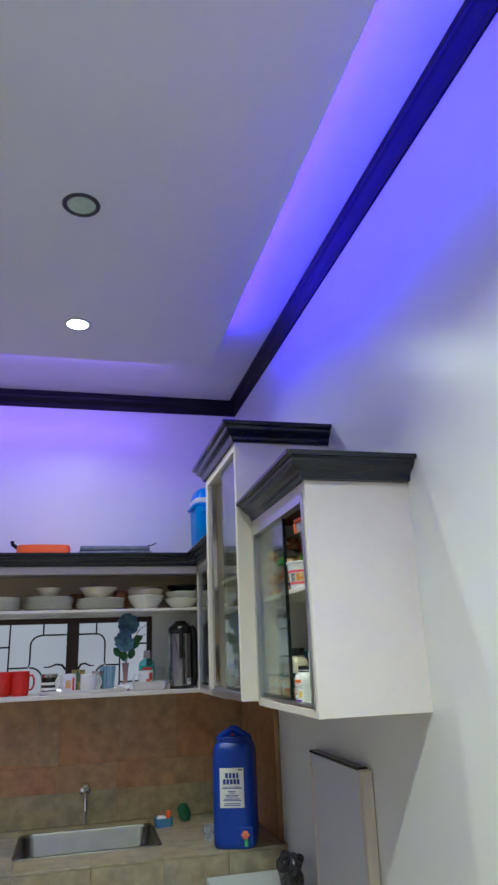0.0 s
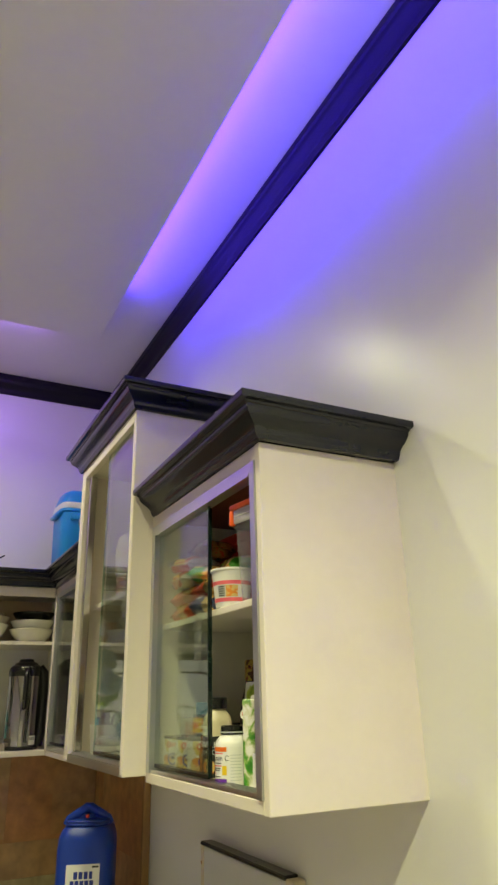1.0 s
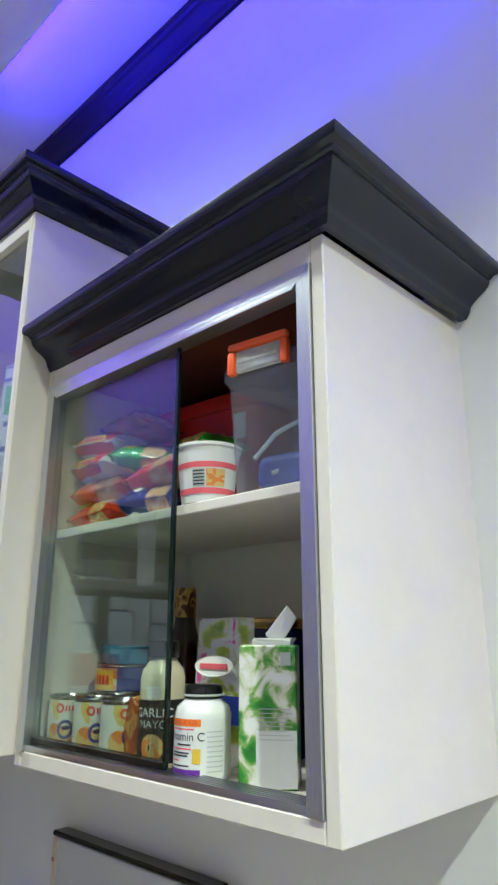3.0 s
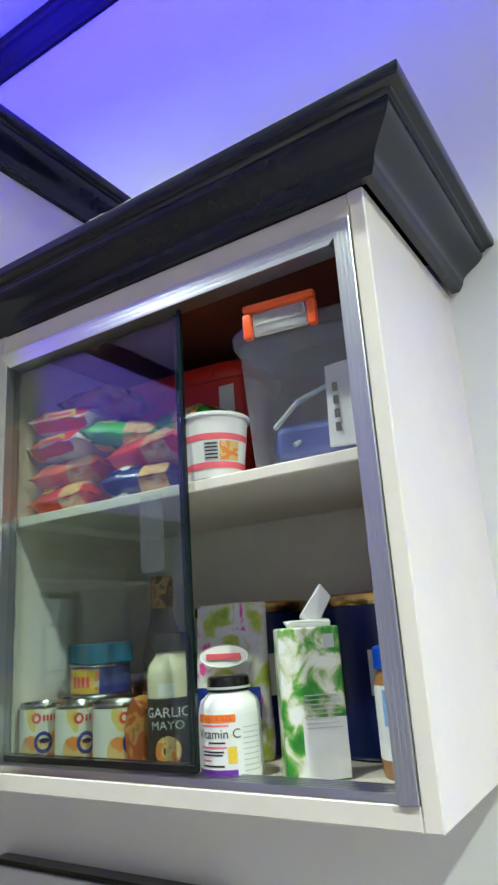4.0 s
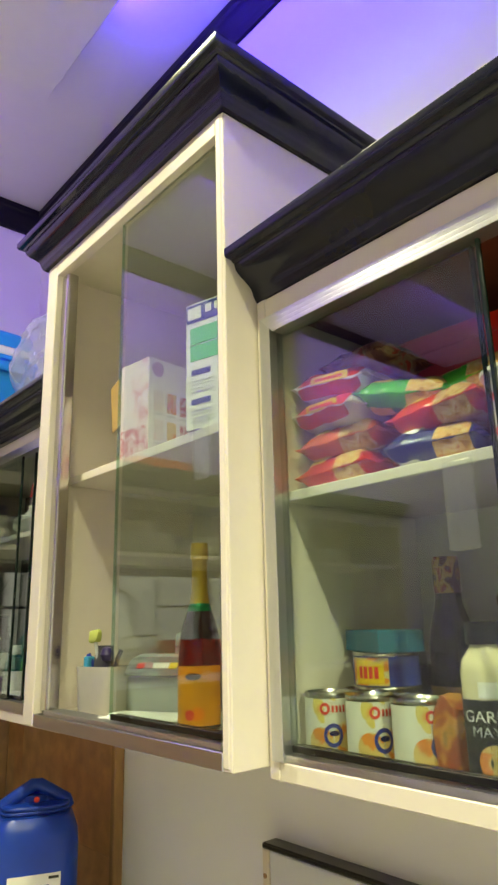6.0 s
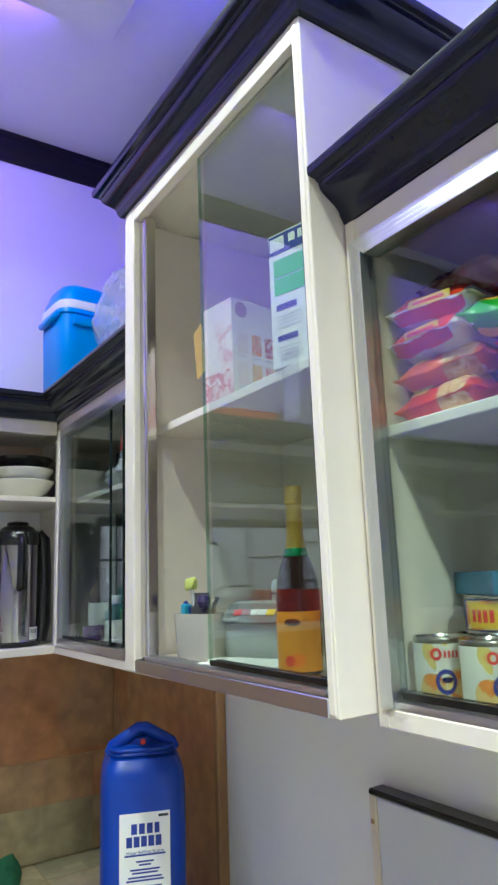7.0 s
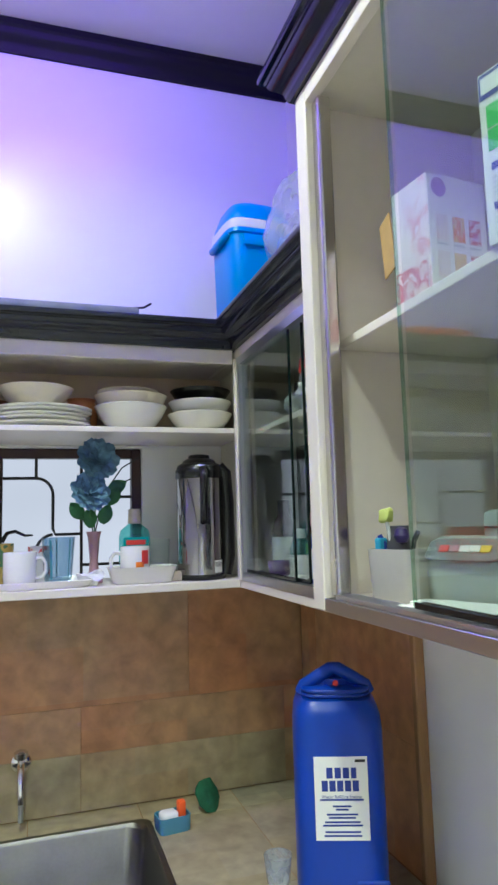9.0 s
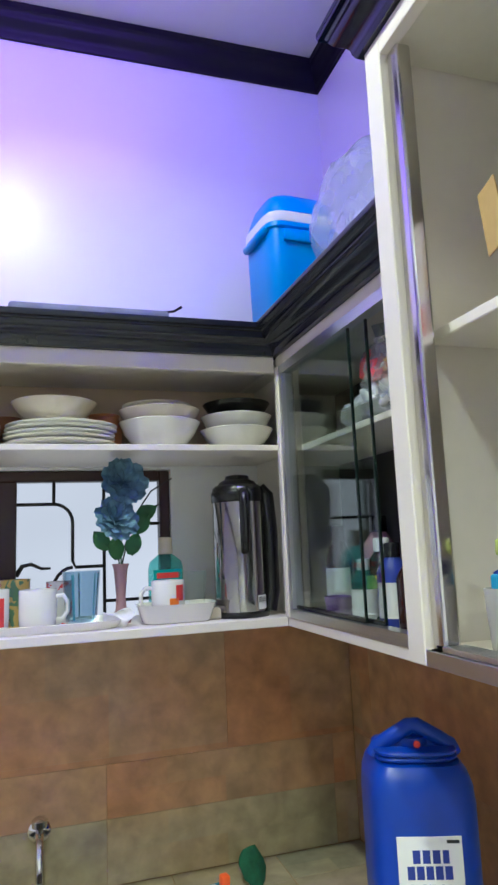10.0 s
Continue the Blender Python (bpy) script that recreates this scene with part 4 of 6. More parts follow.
for z, a, b, mm in ((0.0635, 168, 225, INKM), (0.0445, 185, 218, INKK), (0.0395, 165, 220, INKM), (0.0345, 170, 215, INKK), (0.031, 170, 212, INKK), (0.025, 170, 190, INKM), (0.019, 168, 215, INKK)):
    part("print_line", wrap(0.0394, z - 0.0009, z + 0.0009, a, b), mm, vit)
for k in range(9):
    part("print_line", wrap(0.0394, 0.012 + 0.006 * k, 0.0132 + 0.006 * k, 250, 285), GREYPL, vit)

carton = thing("drink_carton", "white and leafy green drink carton torn open on top", "carton", (0.724, 2.060, FLOOR_A), -54)
carton.scale = (0.82, 0.82, 1.0)
bm = box(-0.040, 0.040, -0.030, 0.030, 0, 0.150, 0.002)
part("carton", bm, LEAFPRINT, carton, "leafy green print")
part("plain_panel", box(-0.016, 0.0392, -0.0308, -0.0302, 0.002, 0.060, 0), PAPER, carton, "white lower panel")
for k in range(8):
    part("print_line", box(-0.012, 0.034 - 0.004 * (k % 3), -0.0312, -0.0303, 0.050 + 0.0045 * k, 0.0508 + 0.0045 * k, 0), GREYPL, carton)
part("print_mark", box(0.018, 0.032, -0.0312, -0.0303, 0.128, 0.142, 0), GREYPL, carton)
part("torn_flap", crumple(box(-0.030, 0.030, -0.022, 0.026, 0.149, 0.160, 0.003, 2), 0.012, 40, 2.0), PAPER, carton, "torn white paper flap")
bm = crumple(box(-0.011, 0.011, -0.004, 0.004, 0, 0.044, 0.002, 2), 0.004, 60)
bmesh.ops.transform(bm, matrix=pose(0.004, 0, 0.154, 0, 38, 0), verts=bm.verts)
part("torn_flap", bm, PAPER, carton, "torn white paper flap")

pouch = thing("mayonnaise_pouch", "flowered mayonnaise pouch standing behind the bottles", "pouch", (0.785, 2.198, FLOOR_A), 6)
part("film", crumple(squircle(0.030, 0.100, (((1.2, 0.95), 0), ((1.25, 1), 0.02), ((1.1, 1), 0.09), ((0.5, 1), 0.155), ((0.1, 1), 0.178), ((0.06, 1), 0.184)), 28, 3), 0.004, 40, 3), FLOWERPRINT, pouch, smooth=True)
part("brand_oval", lathe([(0, 0.0), (0.032, 0.0), (0.034, 0.001)], 28, squash=(1, 0.40)), PAPER, pouch, "white oval").matrix_basis = pose(-0.0235, 0.0, 0.122, 0, -80, 0) @ pose(0, 0, 0, 0, 0, 90)
part("brand_bar", crumple(box(-0.0262, -0.0250, -0.024, 0.024, 0.118, 0.125, 0), 0.001, 80), INKM, pouch)
part("label_band", box(-0.0215, -0.021, -0.046, 0.046, 0.05, 0.085, 0), INKB, pouch)

for y, x in ((2.218, 0.868), (2.030, 0.880)):
    can = thing("milk_can", "tall navy powdered milk can with a gold rim", "can", (x, y, FLOOR_A), group="milk cans")
    part("can", lathe([(0, 0), (0.076, 0), (0.078, 0.003), (0.076, 0.006), (0.076, 0.170), (0.078, 0.172)], 44), NAVY, can, smooth=True)
    part("lid", lathe([(0.0785, 0.171), (0.080, 0.173), (0.080, 0.183), (0.077, 0.185), (0.07, 0.182), (0, 0.182)], 44), GOLD, can, "gold lid", smooth=True)
    part("brand_bar", wrap(0.0765, 0.07, 0.12, 185, 235), PAPER, can)

pb = thing("peanut_butter_jar", "peanut butter jar with a bright blue lid", "jar", (0.758, 1.961, FLOOR_A))
part("jar", lathe([(0, 0), (0.033, 0), (0.036, 0.004), (0.036, 0.092), (0.031, 0.102), (0.031, 0.104)], 36), PEANUT, pb, smooth=True)
part("lid", lathe([(0.033, 0.103), (0.0345, 0.104), (0.0345, 0.124), (0.032, 0.126), (0, 0.126)], 36), surf("bright_blue_lid", (0.01, 0.07, 0.55), 0.35), pb, "blue screw lid", smooth=True)
part("paper_label", wrap(0.0362, 0.018, 0.088, 110, 300, seg=24), PAPER, pb, "white label")
part("picture", wrap(0.0366, 0.05, 0.084, 150, 200), surf("pale_blue_ink", (0.25, 0.42, 0.65), 0.5), pb)
for k in range(10):
    part("barcode_bar", wrap(0.0368, 0.03, 0.06, 206 + 1.6 * k, 206.9 + 1.6 * k, seg=1), INKK, pb)
sauce = thing("sauce_bottle", "tall dark brown sauce bottle with a printed neck", "bottle", (0.862, 2.375, FLOOR_A))
part("bottle", lathe([(0, 0), (0.029, 0), (0.031, 0.004), (0.031, 0.120), (0.027, 0.145), (0.018, 0.175), (0.0145, 0.205)], 28), COFFEE, sauce, smooth=True)
part("paper_label", wrap(0.0314, 0.02, 0.075, 100, 300, seg=20), surf("ochre_label", (0.5, 0.28, 0.05), 0.5), sauce)
part("neck", lathe([(0.0255, 0.152), (0.0186, 0.1755), (0.0158, 0.196)], 28), COFFEE, sauce, smooth=True)
part("cap", lathe([(0.0165, 0.190), (0.0185, 0.193), (0.0180, 0.232), (0.016, 0.238), (0, 0.238)], 24), printed("neck_seal_print", ((0.0, (0.10, 0.03, 0.01)), (0.46, (0.50, 0.32, 0.06)), (0.56, (0.30, 0.05, 0.02)), (0.64, (0.05, 0.02, 0.01))), 60, 0.3), sauce, "printed shrink seal", smooth=True)
for k, (y, h) in enumerate(((2.30, 0.115), (2.445, 0.09))):
    j = thing("jar", "small dark jar with a black lid in the back row", "jar", (0.865, y, FLOOR_A))
    part("jar", lathe([(0, 0), (0.026, 0), (0.028, 0.004), (0.028, h - 0.02), (0.024, h - 0.01)], 24), COFFEE, j, smooth=True)
    part("lid", lathe([(0.0255, h - 0.011), (0.026, h - 0.01), (0.026, h + 0.008), (0, h + 0.009)], 24), BLKPL, j, smooth=True)

# upper shelf: noodle packs, cup, red box, clear box with an orange handle


def noodle_pack(x, y, z, turn, film, label, w=0.132, d=0.088, h=0.041, tilt=(0, 0), seed=1.0):
    t = thing("noodle_pack", label, "food pack", (x, y, z), turn, group="noodle packs", tilt=tilt)
    bm, nx, ny, grid = bmesh.new(), 18, 10, {}
    for s in (1, -1):
        for i in range(nx + 1):
            for j in range(ny + 1):
                u, v = i / nx * 2 - 1, j / ny * 2 - 1
                e = max(0.0, 1 - (abs(u) / 0.88) ** 9) * (1 - abs(v) ** 6)
                flat = 0.35 if abs(u) > 0.86 else 1.0
                zz = h / 2 + s * (h / 2 * e + 0.0005)
                zz += 0.0035 * noise.noise(Vector((u * 3 + seed, v * 3, s))) + 0.0022 * noise.noise(Vector((u * 9, v * 4 + seed, s))) + (0.0018 * math.sin(v * 40) if abs(u) > 0.86 else 0)
                grid[s, i, j] = bm.verts.new((u * w / 2, v * d / 2 * (1 + 0.05 * noise.noise(Vector((u * 4, seed, 0)))), zz))
        for i in range(nx):
            for j in range(ny):
                bm.faces.new([grid[s, i + a, j + b] for a, b in ((0, 0), (1, 0), (1, 1), (0, 1))])
    for i in range(nx):
        for j in (0, ny):
            bm.faces.new((grid[1, i, j], grid[1, i + 1, j], grid[-1, i + 1, j], grid[-1, i, j]))
    for j in range(ny):
        for i in (0, nx):
            bm.faces.new((grid[1, i, j], grid[1, i, j + 1], grid[-1, i, j + 1], grid[-1, i, j]))
    places = {k: v.co.copy() for k, v in grid.items()}
    part("film", bm, film, t, smooth=True)

    def patch(name, side, u0, u1, v0, v1, mat):
        """A printed field that follows the pillow of the film."""
        b2, cells = bmesh.new(), {}
        ia, ib, ja, jb = round((u0 + 1) / 2 * nx), round((u1 + 1) / 2 * nx), round((v0 + 1) / 2 * ny), round((v1 + 1) / 2 * ny)
        for a in range(ia, ib + 1):
            for b in range(ja, jb + 1):
                c = places[side, a, b]
                cells[a, b] = b2.verts.new((c.x, c.y * 1.012, c.z + 0.0006 * side))
        for a in range(ia, ib):
            for b in range(ja, jb):
                b2.faces.new((cells[a, b], cells[a + 1, b], cells[a + 1, b + 1], cells[a, b + 1]))
        part(name, b2, mat, t, smooth=True)

    if film is NOODLE_WHITE:
        for side in (1, -1):
            patch("red_field", side, -0.8, 0.8, 0.2 if side > 0 else 0.8, 1.0, NOODLE_RED)
        part("title_field", crumple(box(-w * 0.26, w * 0.22, d * 0.488, d * 0.502, h * 0.50, h * 0.78, 0.002), 0.002, 60, seed), INKY, t, "yellow title")
        part("print_bar", box(-w * 0.20, w * 0.16, d * 0.502, d * 0.507, h * 0.58, h * 0.68, 0), INKR, t)
    elif film is not NOODLE_CLEAR:
        for side in (1, -1):
            patch("picture", side, -0.82, -0.1, -0.8, 1.0, NOODLES)
            patch("title_field", side, 0.22, 0.62, 0.4, 0.8, INKY if film is not NOODLE_NAVY else PAPER)
    return t


S = ASH
PACKS = [
    (0.730, 2.412, S, 86, NOODLE_RED, "red noodle pack at the bottom of the pile"), (0.722, 2.268, S, 94, NOODLE_NAVY, "navy noodle pack at the bottom of the pile"),
    (0.734, 2.410, S + 0.039, 95, NOODLE_ORANGE, "orange noodle pack lying in the pile"), (0.725, 2.256, S + 0.039, 84, NOODLE_RED, "red and orange noodle pack lying in the pile"),
    (0.724, 2.418, S + 0.077, 82, NOODLE_WHITE, "red and white noodle pack in the pile"), (0.742, 2.318, S + 0.078, 101, NOODLE_GREEN, "green noodle pack leaning on the pile"),
    (0.728, 2.414, S + 0.113, 92, NOODLE_WHITE, "red and white noodle pack on the pile"), (0.764, 2.232, S + 0.078, 84, NOODLE_GREEN, "green and dark noodle pack on top of the pile"),
    (0.765, 2.395, S + 0.150, 86, NOODLE_CLEAR, "brown noodle pack in clear film on the pile")]
for k, (x, y, z, turn, film, label) in enumerate(PACKS):
    noodle_pack(x, y, z, turn, film, label, tilt=((-3, 2, -3, 3, 2, -4, 3, -3, 5, 4)[k], (1, -2, 3, 2, -4, -10, -5, 3, -3, 2)[k]), seed=1.0 + 1.37 * k)

cup = thing("noodle_cup", "white paper cup with a pink printed band", "cup", (0.708, 2.156, S))
cup.scale = (1.0, 1.0, 0.95)
part("cup", lathe([(0, 0.002), (0.032, 0), (0.034, 0.001), (0.043, 0.078), (0.046, 0.079), (0.046, 0.083), (0.043, 0.084), (0, 0.083)], 40), PAPER, cup, smooth=True)
part("label_band", wrap(0.0355, 0.012, 0.020, 100, 320, seg=30, r1=0.0364), INKM, cup, "pink band")
part("label_band", wrap(0.0394, 0.048, 0.056, 100, 320, seg=30, r1=0.0403), INKM, cup, "pink band")
part("nutrition_panel", wrap(0.0366, 0.022, 0.046, 196, 222, seg=8, r1=0.0392), GREYPL, cup, "grey small print")
for k in range(5):
    part("print_line", wrap(0.0372 + 0.0005 * k, 0.024 + 0.0045 * k, 0.026 + 0.0045 * k, 198, 220, seg=6), INKK, cup)
part("picture", wrap(0.0366, 0.022, 0.046, 224, 262, seg=10, r1=0.0392), FOODPRINT, cup)

red = thing("storage_box", "large red plastic food box with a lid", "box", (0.872, 2.325, S), 3)
red.scale = (1.0, 1.0, 1.18)
part("tub", squircle(0.125, 0.30, ((0.86, 0), (0.9, 0.005), (0.98, 0.15), (0.99, 0.155)), 44, 5), REDPL, red, smooth=True)
part("lid", squircle(0.125, 0.30, ((1.04, 0.155), (1.06, 0.157), (1.06, 0.172), (1.02, 0.177), (0.9, 0.178)), 44, 5), REDPL, red, smooth=True)
for k in range(7):
    part("rib", box(-0.0665, -0.064, -0.10 + 0.033 * k, -0.092 + 0.033 * k, 0.158, 0.170, 0.001), REDPL, red)
part("paper_label", box(-0.0625, -0.0615, -0.13, -0.105, 0.11, 0.145, 0), PAPER, red)

tub = thing("storage_box", "clear plastic box with an orange carry handle", "box", (0.764, 2.026, S), 8)
no_shadow(part("tub", squircle(0.145, 0.182, ((0.84, 0.001), (0.88, 0.004), (0.98, 0.150), (1.0, 0.152), (1.0, 0.156)), 48, 6), CRYSTAL, tub, smooth=True))
no_shadow(part("lid", squircle(0.145, 0.182, ((1.05, 0.157), (1.06, 0.160), (1.06, 0.170), (1.02, 0.176), (0.9, 0.178)), 48, 6), CRYSTAL, tub, "clear lid", smooth=True))
bm = box(-0.092, -0.080, -0.026, 0.064, 0.184, 0.195, 0.004, 2)
for y0 in (-0.0265, 0.0535):
    box(-0.0915, -0.0805, y0, y0 + 0.011, 0.152, 0.1835, 0.003, 2, bm=bm)
hd = part("handle", bm, ORANGE, tub, "orange carry handle", smooth=True)
part("clasp", box(-0.0885, -0.0815, -0.0150, 0.0530, 0.154, 0.1835, 0.003, 2), CLASP, hd, "milky clip")
part("clasp_rib", box(-0.0900, -0.0880, -0.0100, 0.0480, 0.166, 0.170, 0.001), CLASP, hd)
part("tools_inside", crumple(box(-0.035, 0.04, -0.05, 0.055, 0.006, 0.060, 0.01, 3), 0.012, 25, 4), INKB, tub, "dark things inside")
part("cable_inside", tube([(-0.05, 0.05, 0.05), (-0.045, 0.02, 0.08), (-0.03, -0.02, 0.10), (-0.02, -0.05, 0.11), (0.01, -0.02, 0.07), (-0.04, 0.03, 0.03)], 0.003, 6), GREYPL, tub, "grey cable inside")
part("paper_inside", crumple(box(-0.045, -0.04, -0.055, -0.015, 0.02, 0.12, 0.001), 0.006, 30, 8), PAPER, tub, "white printed slip inside")
for k in range(4):
    part("print_bar", box(-0.049, -0.047, -0.030, -0.024, 0.035 + 0.016 * k, 0.045 + 0.016 * k, 0), INKK, tub)

# ---- tall cabinet: boxes, cup of brushes, label machine, bottle ----
FLOOR_B = BZ0 + 0.0212
mbox = thing("product_box", "tall white carton with blue and green print", "box", (0.712, 2.622, BSH), 14)
part("carton", box(-0.055, 0.055, -0.062, 0.062, 0, 0.212, 0.001), PAPER, mbox)
F = -0.0558
for nm, y0, y1, z0, z1, mm in (("title_bar", -0.058, 0.060, 0.178, 0.209, INKB), ("green_panel", -0.058, 0.052, 0.140, 0.168, INKG), ("green_panel", -0.058, 0.052, 0.112, 0.138, INKG), ("blue_bar", 0.012, 0.050, 0.088, 0.097, INKB), ("blue_bar", 0.012, 0.050, 0.040, 0.049, INKB)):
    part(nm, box(F, -0.0552, y0, y1, z0, z1, 0), mm, mbox)
part("title_mark", box(F - 0.0006, F, 0.030, 0.057, 0.184, 0.204, 0), PAPER, mbox)
for k in range(4):
    part("title_mark", box(F - 0.0006, F, -0.045 + 0.018 * k, -0.033 + 0.018 * k, 0.190, 0.203, 0), PAPER, mbox)
for k in range(8):
    part("print_line", box(F, -0.0552, 0.004 + 0.003 * (k % 3), 0.050, (0.078, 0.072, 0.066, 0.060, 0.030, 0.024, 0.018, 0.012)[k], (0.0795, 0.0735, 0.0675, 0.0615, 0.0315, 0.0255, 0.0195, 0.0135)[k], 0), GREYPL, mbox)
part("green_roundel", lathe([(0, 0), (0.016, 0), (0.017, 0.0006)], 24), INKG, mbox).matrix_basis = pose(F - 0.0005, -0.035, 0.075, 0, -90, 0)

pink = thing("product_box", "pink and white picture carton opened at one end", "box", (0.738, 2.898, BSH), 6)
pink.scale = (1.0, 1.0, 1.08)
part("carton", box(-0.055, 0.055, -0.042, 0.042, 0, 0.182, 0.0015), PINKBOX, pink)
part("white_panel", box(-0.054, 0.054, -0.0432, -0.0424, 0.002, 0.180, 0), PAPER, pink, "white printed side")
for k in range(6):
    x0, z0 = -0.042 + 0.031 * (k % 3), 0.035 + 0.052 * (k // 3)
    part("printed_picture", box(x0, x0 + 0.022, -0.0440, -0.0433, z0, z0 + 0.036, 0), (PINKBOX, FOODPRINT, ROSEPRINT)[k % 3], pink)
    part("print_line", box(x0, x0 + 0.020, -0.0440, -0.0433, z0 - 0.007, z0 - 0.004, 0), GREYPL, pink)
part("round_mark", lathe([(0, 0), (0.013, 0), (0.014, 0.0006)], 24), MAUVE, pink, "mauve round mark").matrix_basis = pose(-0.034, -0.0433, 0.162, 90, 0, 0)
part("rose_field", box(-0.0562, -0.0553, -0.036, 0.038, 0.006, 0.060, 0), ROSEPRINT, pink, "rose printed foot")
bm = crumple(box(-0.002, 0.001, 0, 0.046, 0, 0.088, 0.001, 2), 0.004, 30, 2)
bmesh.ops.transform(bm, matrix=pose(-0.052, 0.0425, 0.078, -8, 0, -14), verts=bm.verts)
part("open_flap", bm, KRAFT, pink, "yellow-brown open flap")
pink2 = thing("product_box", "small pink carton lying behind the patterned box", "box", (0.875, 2.76, BSH), -5)
part("carton", box(-0.05, 0.05, -0.09, 0.09, 0, 0.12, 0.0015), PINKBOX, pink2)
part("side_panel", box(-0.051, -0.0503, -0.085, 0.085, 0.01, 0.05, 0), PAPER, pink2)

bot = thing("sparkling_bottle", "dark sparkling juice bottle with gold foil and orange label", "bottle", (0.684, 2.690, FLOOR_B))
bot.scale = (0.76, 0.76, 0.89)
part("bottle", lathe([(0, 0.004), (0.02, 0.004), (0.036, 0), (0.041, 0.004), (0.0415, 0.03), (0.0415, 0.120), (0.039, 0.145), (0.030, 0.172), (0.021, 0.190), (0.0165, 0.205)], 40), BOTTLEG, bot, smooth=True)
part("foil", lathe([(0.0205, 0.196), (0.0165, 0.215), (0.0152, 0.255), (0.0150, 0.268), (0.0178, 0.270), (0.0178, 0.288), (0.0165, 0.298), (0, 0.300)], 32), surf("gold_foil", (0.72, 0.48, 0.10), 0.3, 0.9, var=0.12, scale=60, bump=0.4, bscale=160), bot, "crinkled gold foil", smooth=True)
part("collar", lathe([(0.0245, 0.184), (0.0212, 0.1955), (0.0205, 0.1965)], 32), surf("green_foil", (0.02, 0.20, 0.07), 0.3, 0.6), bot, "green foil collar", smooth=True)
part("paper_label", wrap(0.0418, 0.008, 0.098, 120, 300, seg=30), surf("amber_label", (0.72, 0.30, 0.03), 0.4, var=0.15, scale=20), bot, "amber paper label")
part("brand_bar", wrap_disc(0.0420, 0.082, 215, 0.016, 0.0, 0.35), INKK, bot)
part("picture", wrap_disc(0.0420, 0.026, 228, 0.013, 0.0, 0.8), INKO, bot)
part("picture", wrap_disc(0.0420, 0.024, 206, 0.010, 0.0, 0.8), INKR, bot)

mach = thing("label_machine", "small rounded grey machine with a coloured button strip", "machine", (0.772, 2.886, FLOOR_B), -66)
mach.scale = (1.0, 1.06, 0.98)
part("body", squircle(0.148, 0.118, (((0.90, 0.92), 0), ((0.94, 0.97), 0.006), ((0.96, 1), 0.030), ((0.97, 0.98), 0.050), ((0.97, 0.90), 0.066), ((0.96, 0.76), 0.080), ((0.94, 0.56), 0.090), ((0.90, 0.30), 0.0955), ((0.86, 0.1), 0.097)), 52, 5), MACHG, mach, smooth=True)
bm = squircle(0.118, 0.040, ((0.97, 0), (1, 0.001), (1, 0.003), (0.96, 0.004)), 36, 6)
bmesh.ops.transform(bm, matrix=pose(0, -0.0505, 0.0770, 50, 0, 0), verts=bm.verts)
pn = part("button_panel", bm, HOOD, mach, "dark grey curved panel")
for k, mm in enumerate((INKR, PINKG, PAPER, PAPER, INKY)):
    bm = box(-0.0078, 0.0078, -0.006, 0.006, 0.004, 0.0060, 0.0008)
    bmesh.ops.transform(bm, matrix=pose(-0.030 + 0.0162 * k, -0.0505, 0.0770, 50, 0, 0), verts=bm.verts)
    part("button", bm, mm, pn)
tower = part("tower", squircle(0.056, 0.050, ((0.96, 0.088), (1, 0.094), (1, 0.122), (0.94, 0.131), (0.7, 0.135)), 32, 5), MACHG, mach, smooth=True)
tower.location = (0.030, 0.018, 0)
part("seam", box(0.006, 0.054, -0.0082, -0.0068, 0.108, 0.111, 0), DGREY, mach)
part("side_cover", squircle(0.012, 0.100, ((0.9, 0.012), (1, 0.02), (1, 0.055), ((1, 0.6), 0.078)), 24, 4), GREYPL, mach, smooth=True).location = (-0.070, 0, 0)
part("paper_tray", crumple(box(-0.066, 0.066, -0.092, -0.058, 0.001, 0.006, 0.001), 0.002, 40), PAPER, mach)
slip = thing("papers", "loose white papers on the cabinet floor", "papers", (0.668, 2.80, FLOOR_B), 12)
for k in range(3):
    part("sheet", crumple(box(-0.045, 0.045, -0.07, 0.07, 0.001 + 0.003 * k, 0.0025 + 0.003 * k, 0), 0.003, 20, k), PAPER, slip)

org = thing("brush_holder", "grey plastic cup holding brushes and a tube", "holder", (0.672, 2.955, FLOOR_B), 16)
bm = squircle(0.06, 0.088, ((0.86, 0), (0.9, 0.003), (1.0, 0.078), (0.94, 0.078), (0.86, 0.010)), 36, 6)
part("cup", bm, surf("taupe_plastic", (0.42, 0.40, 0.37), 0.4), org, smooth=True)
part("tube", crumple(squircle(0.02, 0.038, ((1, 0.012), (1, 0.07), ((0.4, 1.1), 0.10), ((0.1, 1.1), 0.112)), 24), 0.002, 50), DGREY, org, "dark toothpaste tube", smooth=True)
part("round_brush", lathe([(0, 0.085), (0.008, 0.088), (0.012, 0.098), (0.008, 0.108), (0, 0.111)], 18, centre=(-0.012, -0.018, 0)), surf("dark_violet_plastic", (0.03, 0.02, 0.09), 0.35), org, "dark violet round brush", smooth=True)
part("brush_handle", tube([(0.006, -0.012, 0.02), (0.012, -0.020, 0.09), (0.016, -0.026, 0.104)], 0.004, 8), DGREY, org, "dark brush handle", smooth=True)
part("brush_handle", tube([(0.004, 0.022, 0.02), (0.000, 0.030, 0.085), (-0.004, 0.036, 0.098)], 0.004, 8), INKB, org, "navy brush handle", smooth=True)
part("stick", tube([(0.0, 0.006, 0.02), (-0.004, 0.014, 0.10), (-0.006, 0.018, 0.125)], 0.003, 8), GREYPL, org)
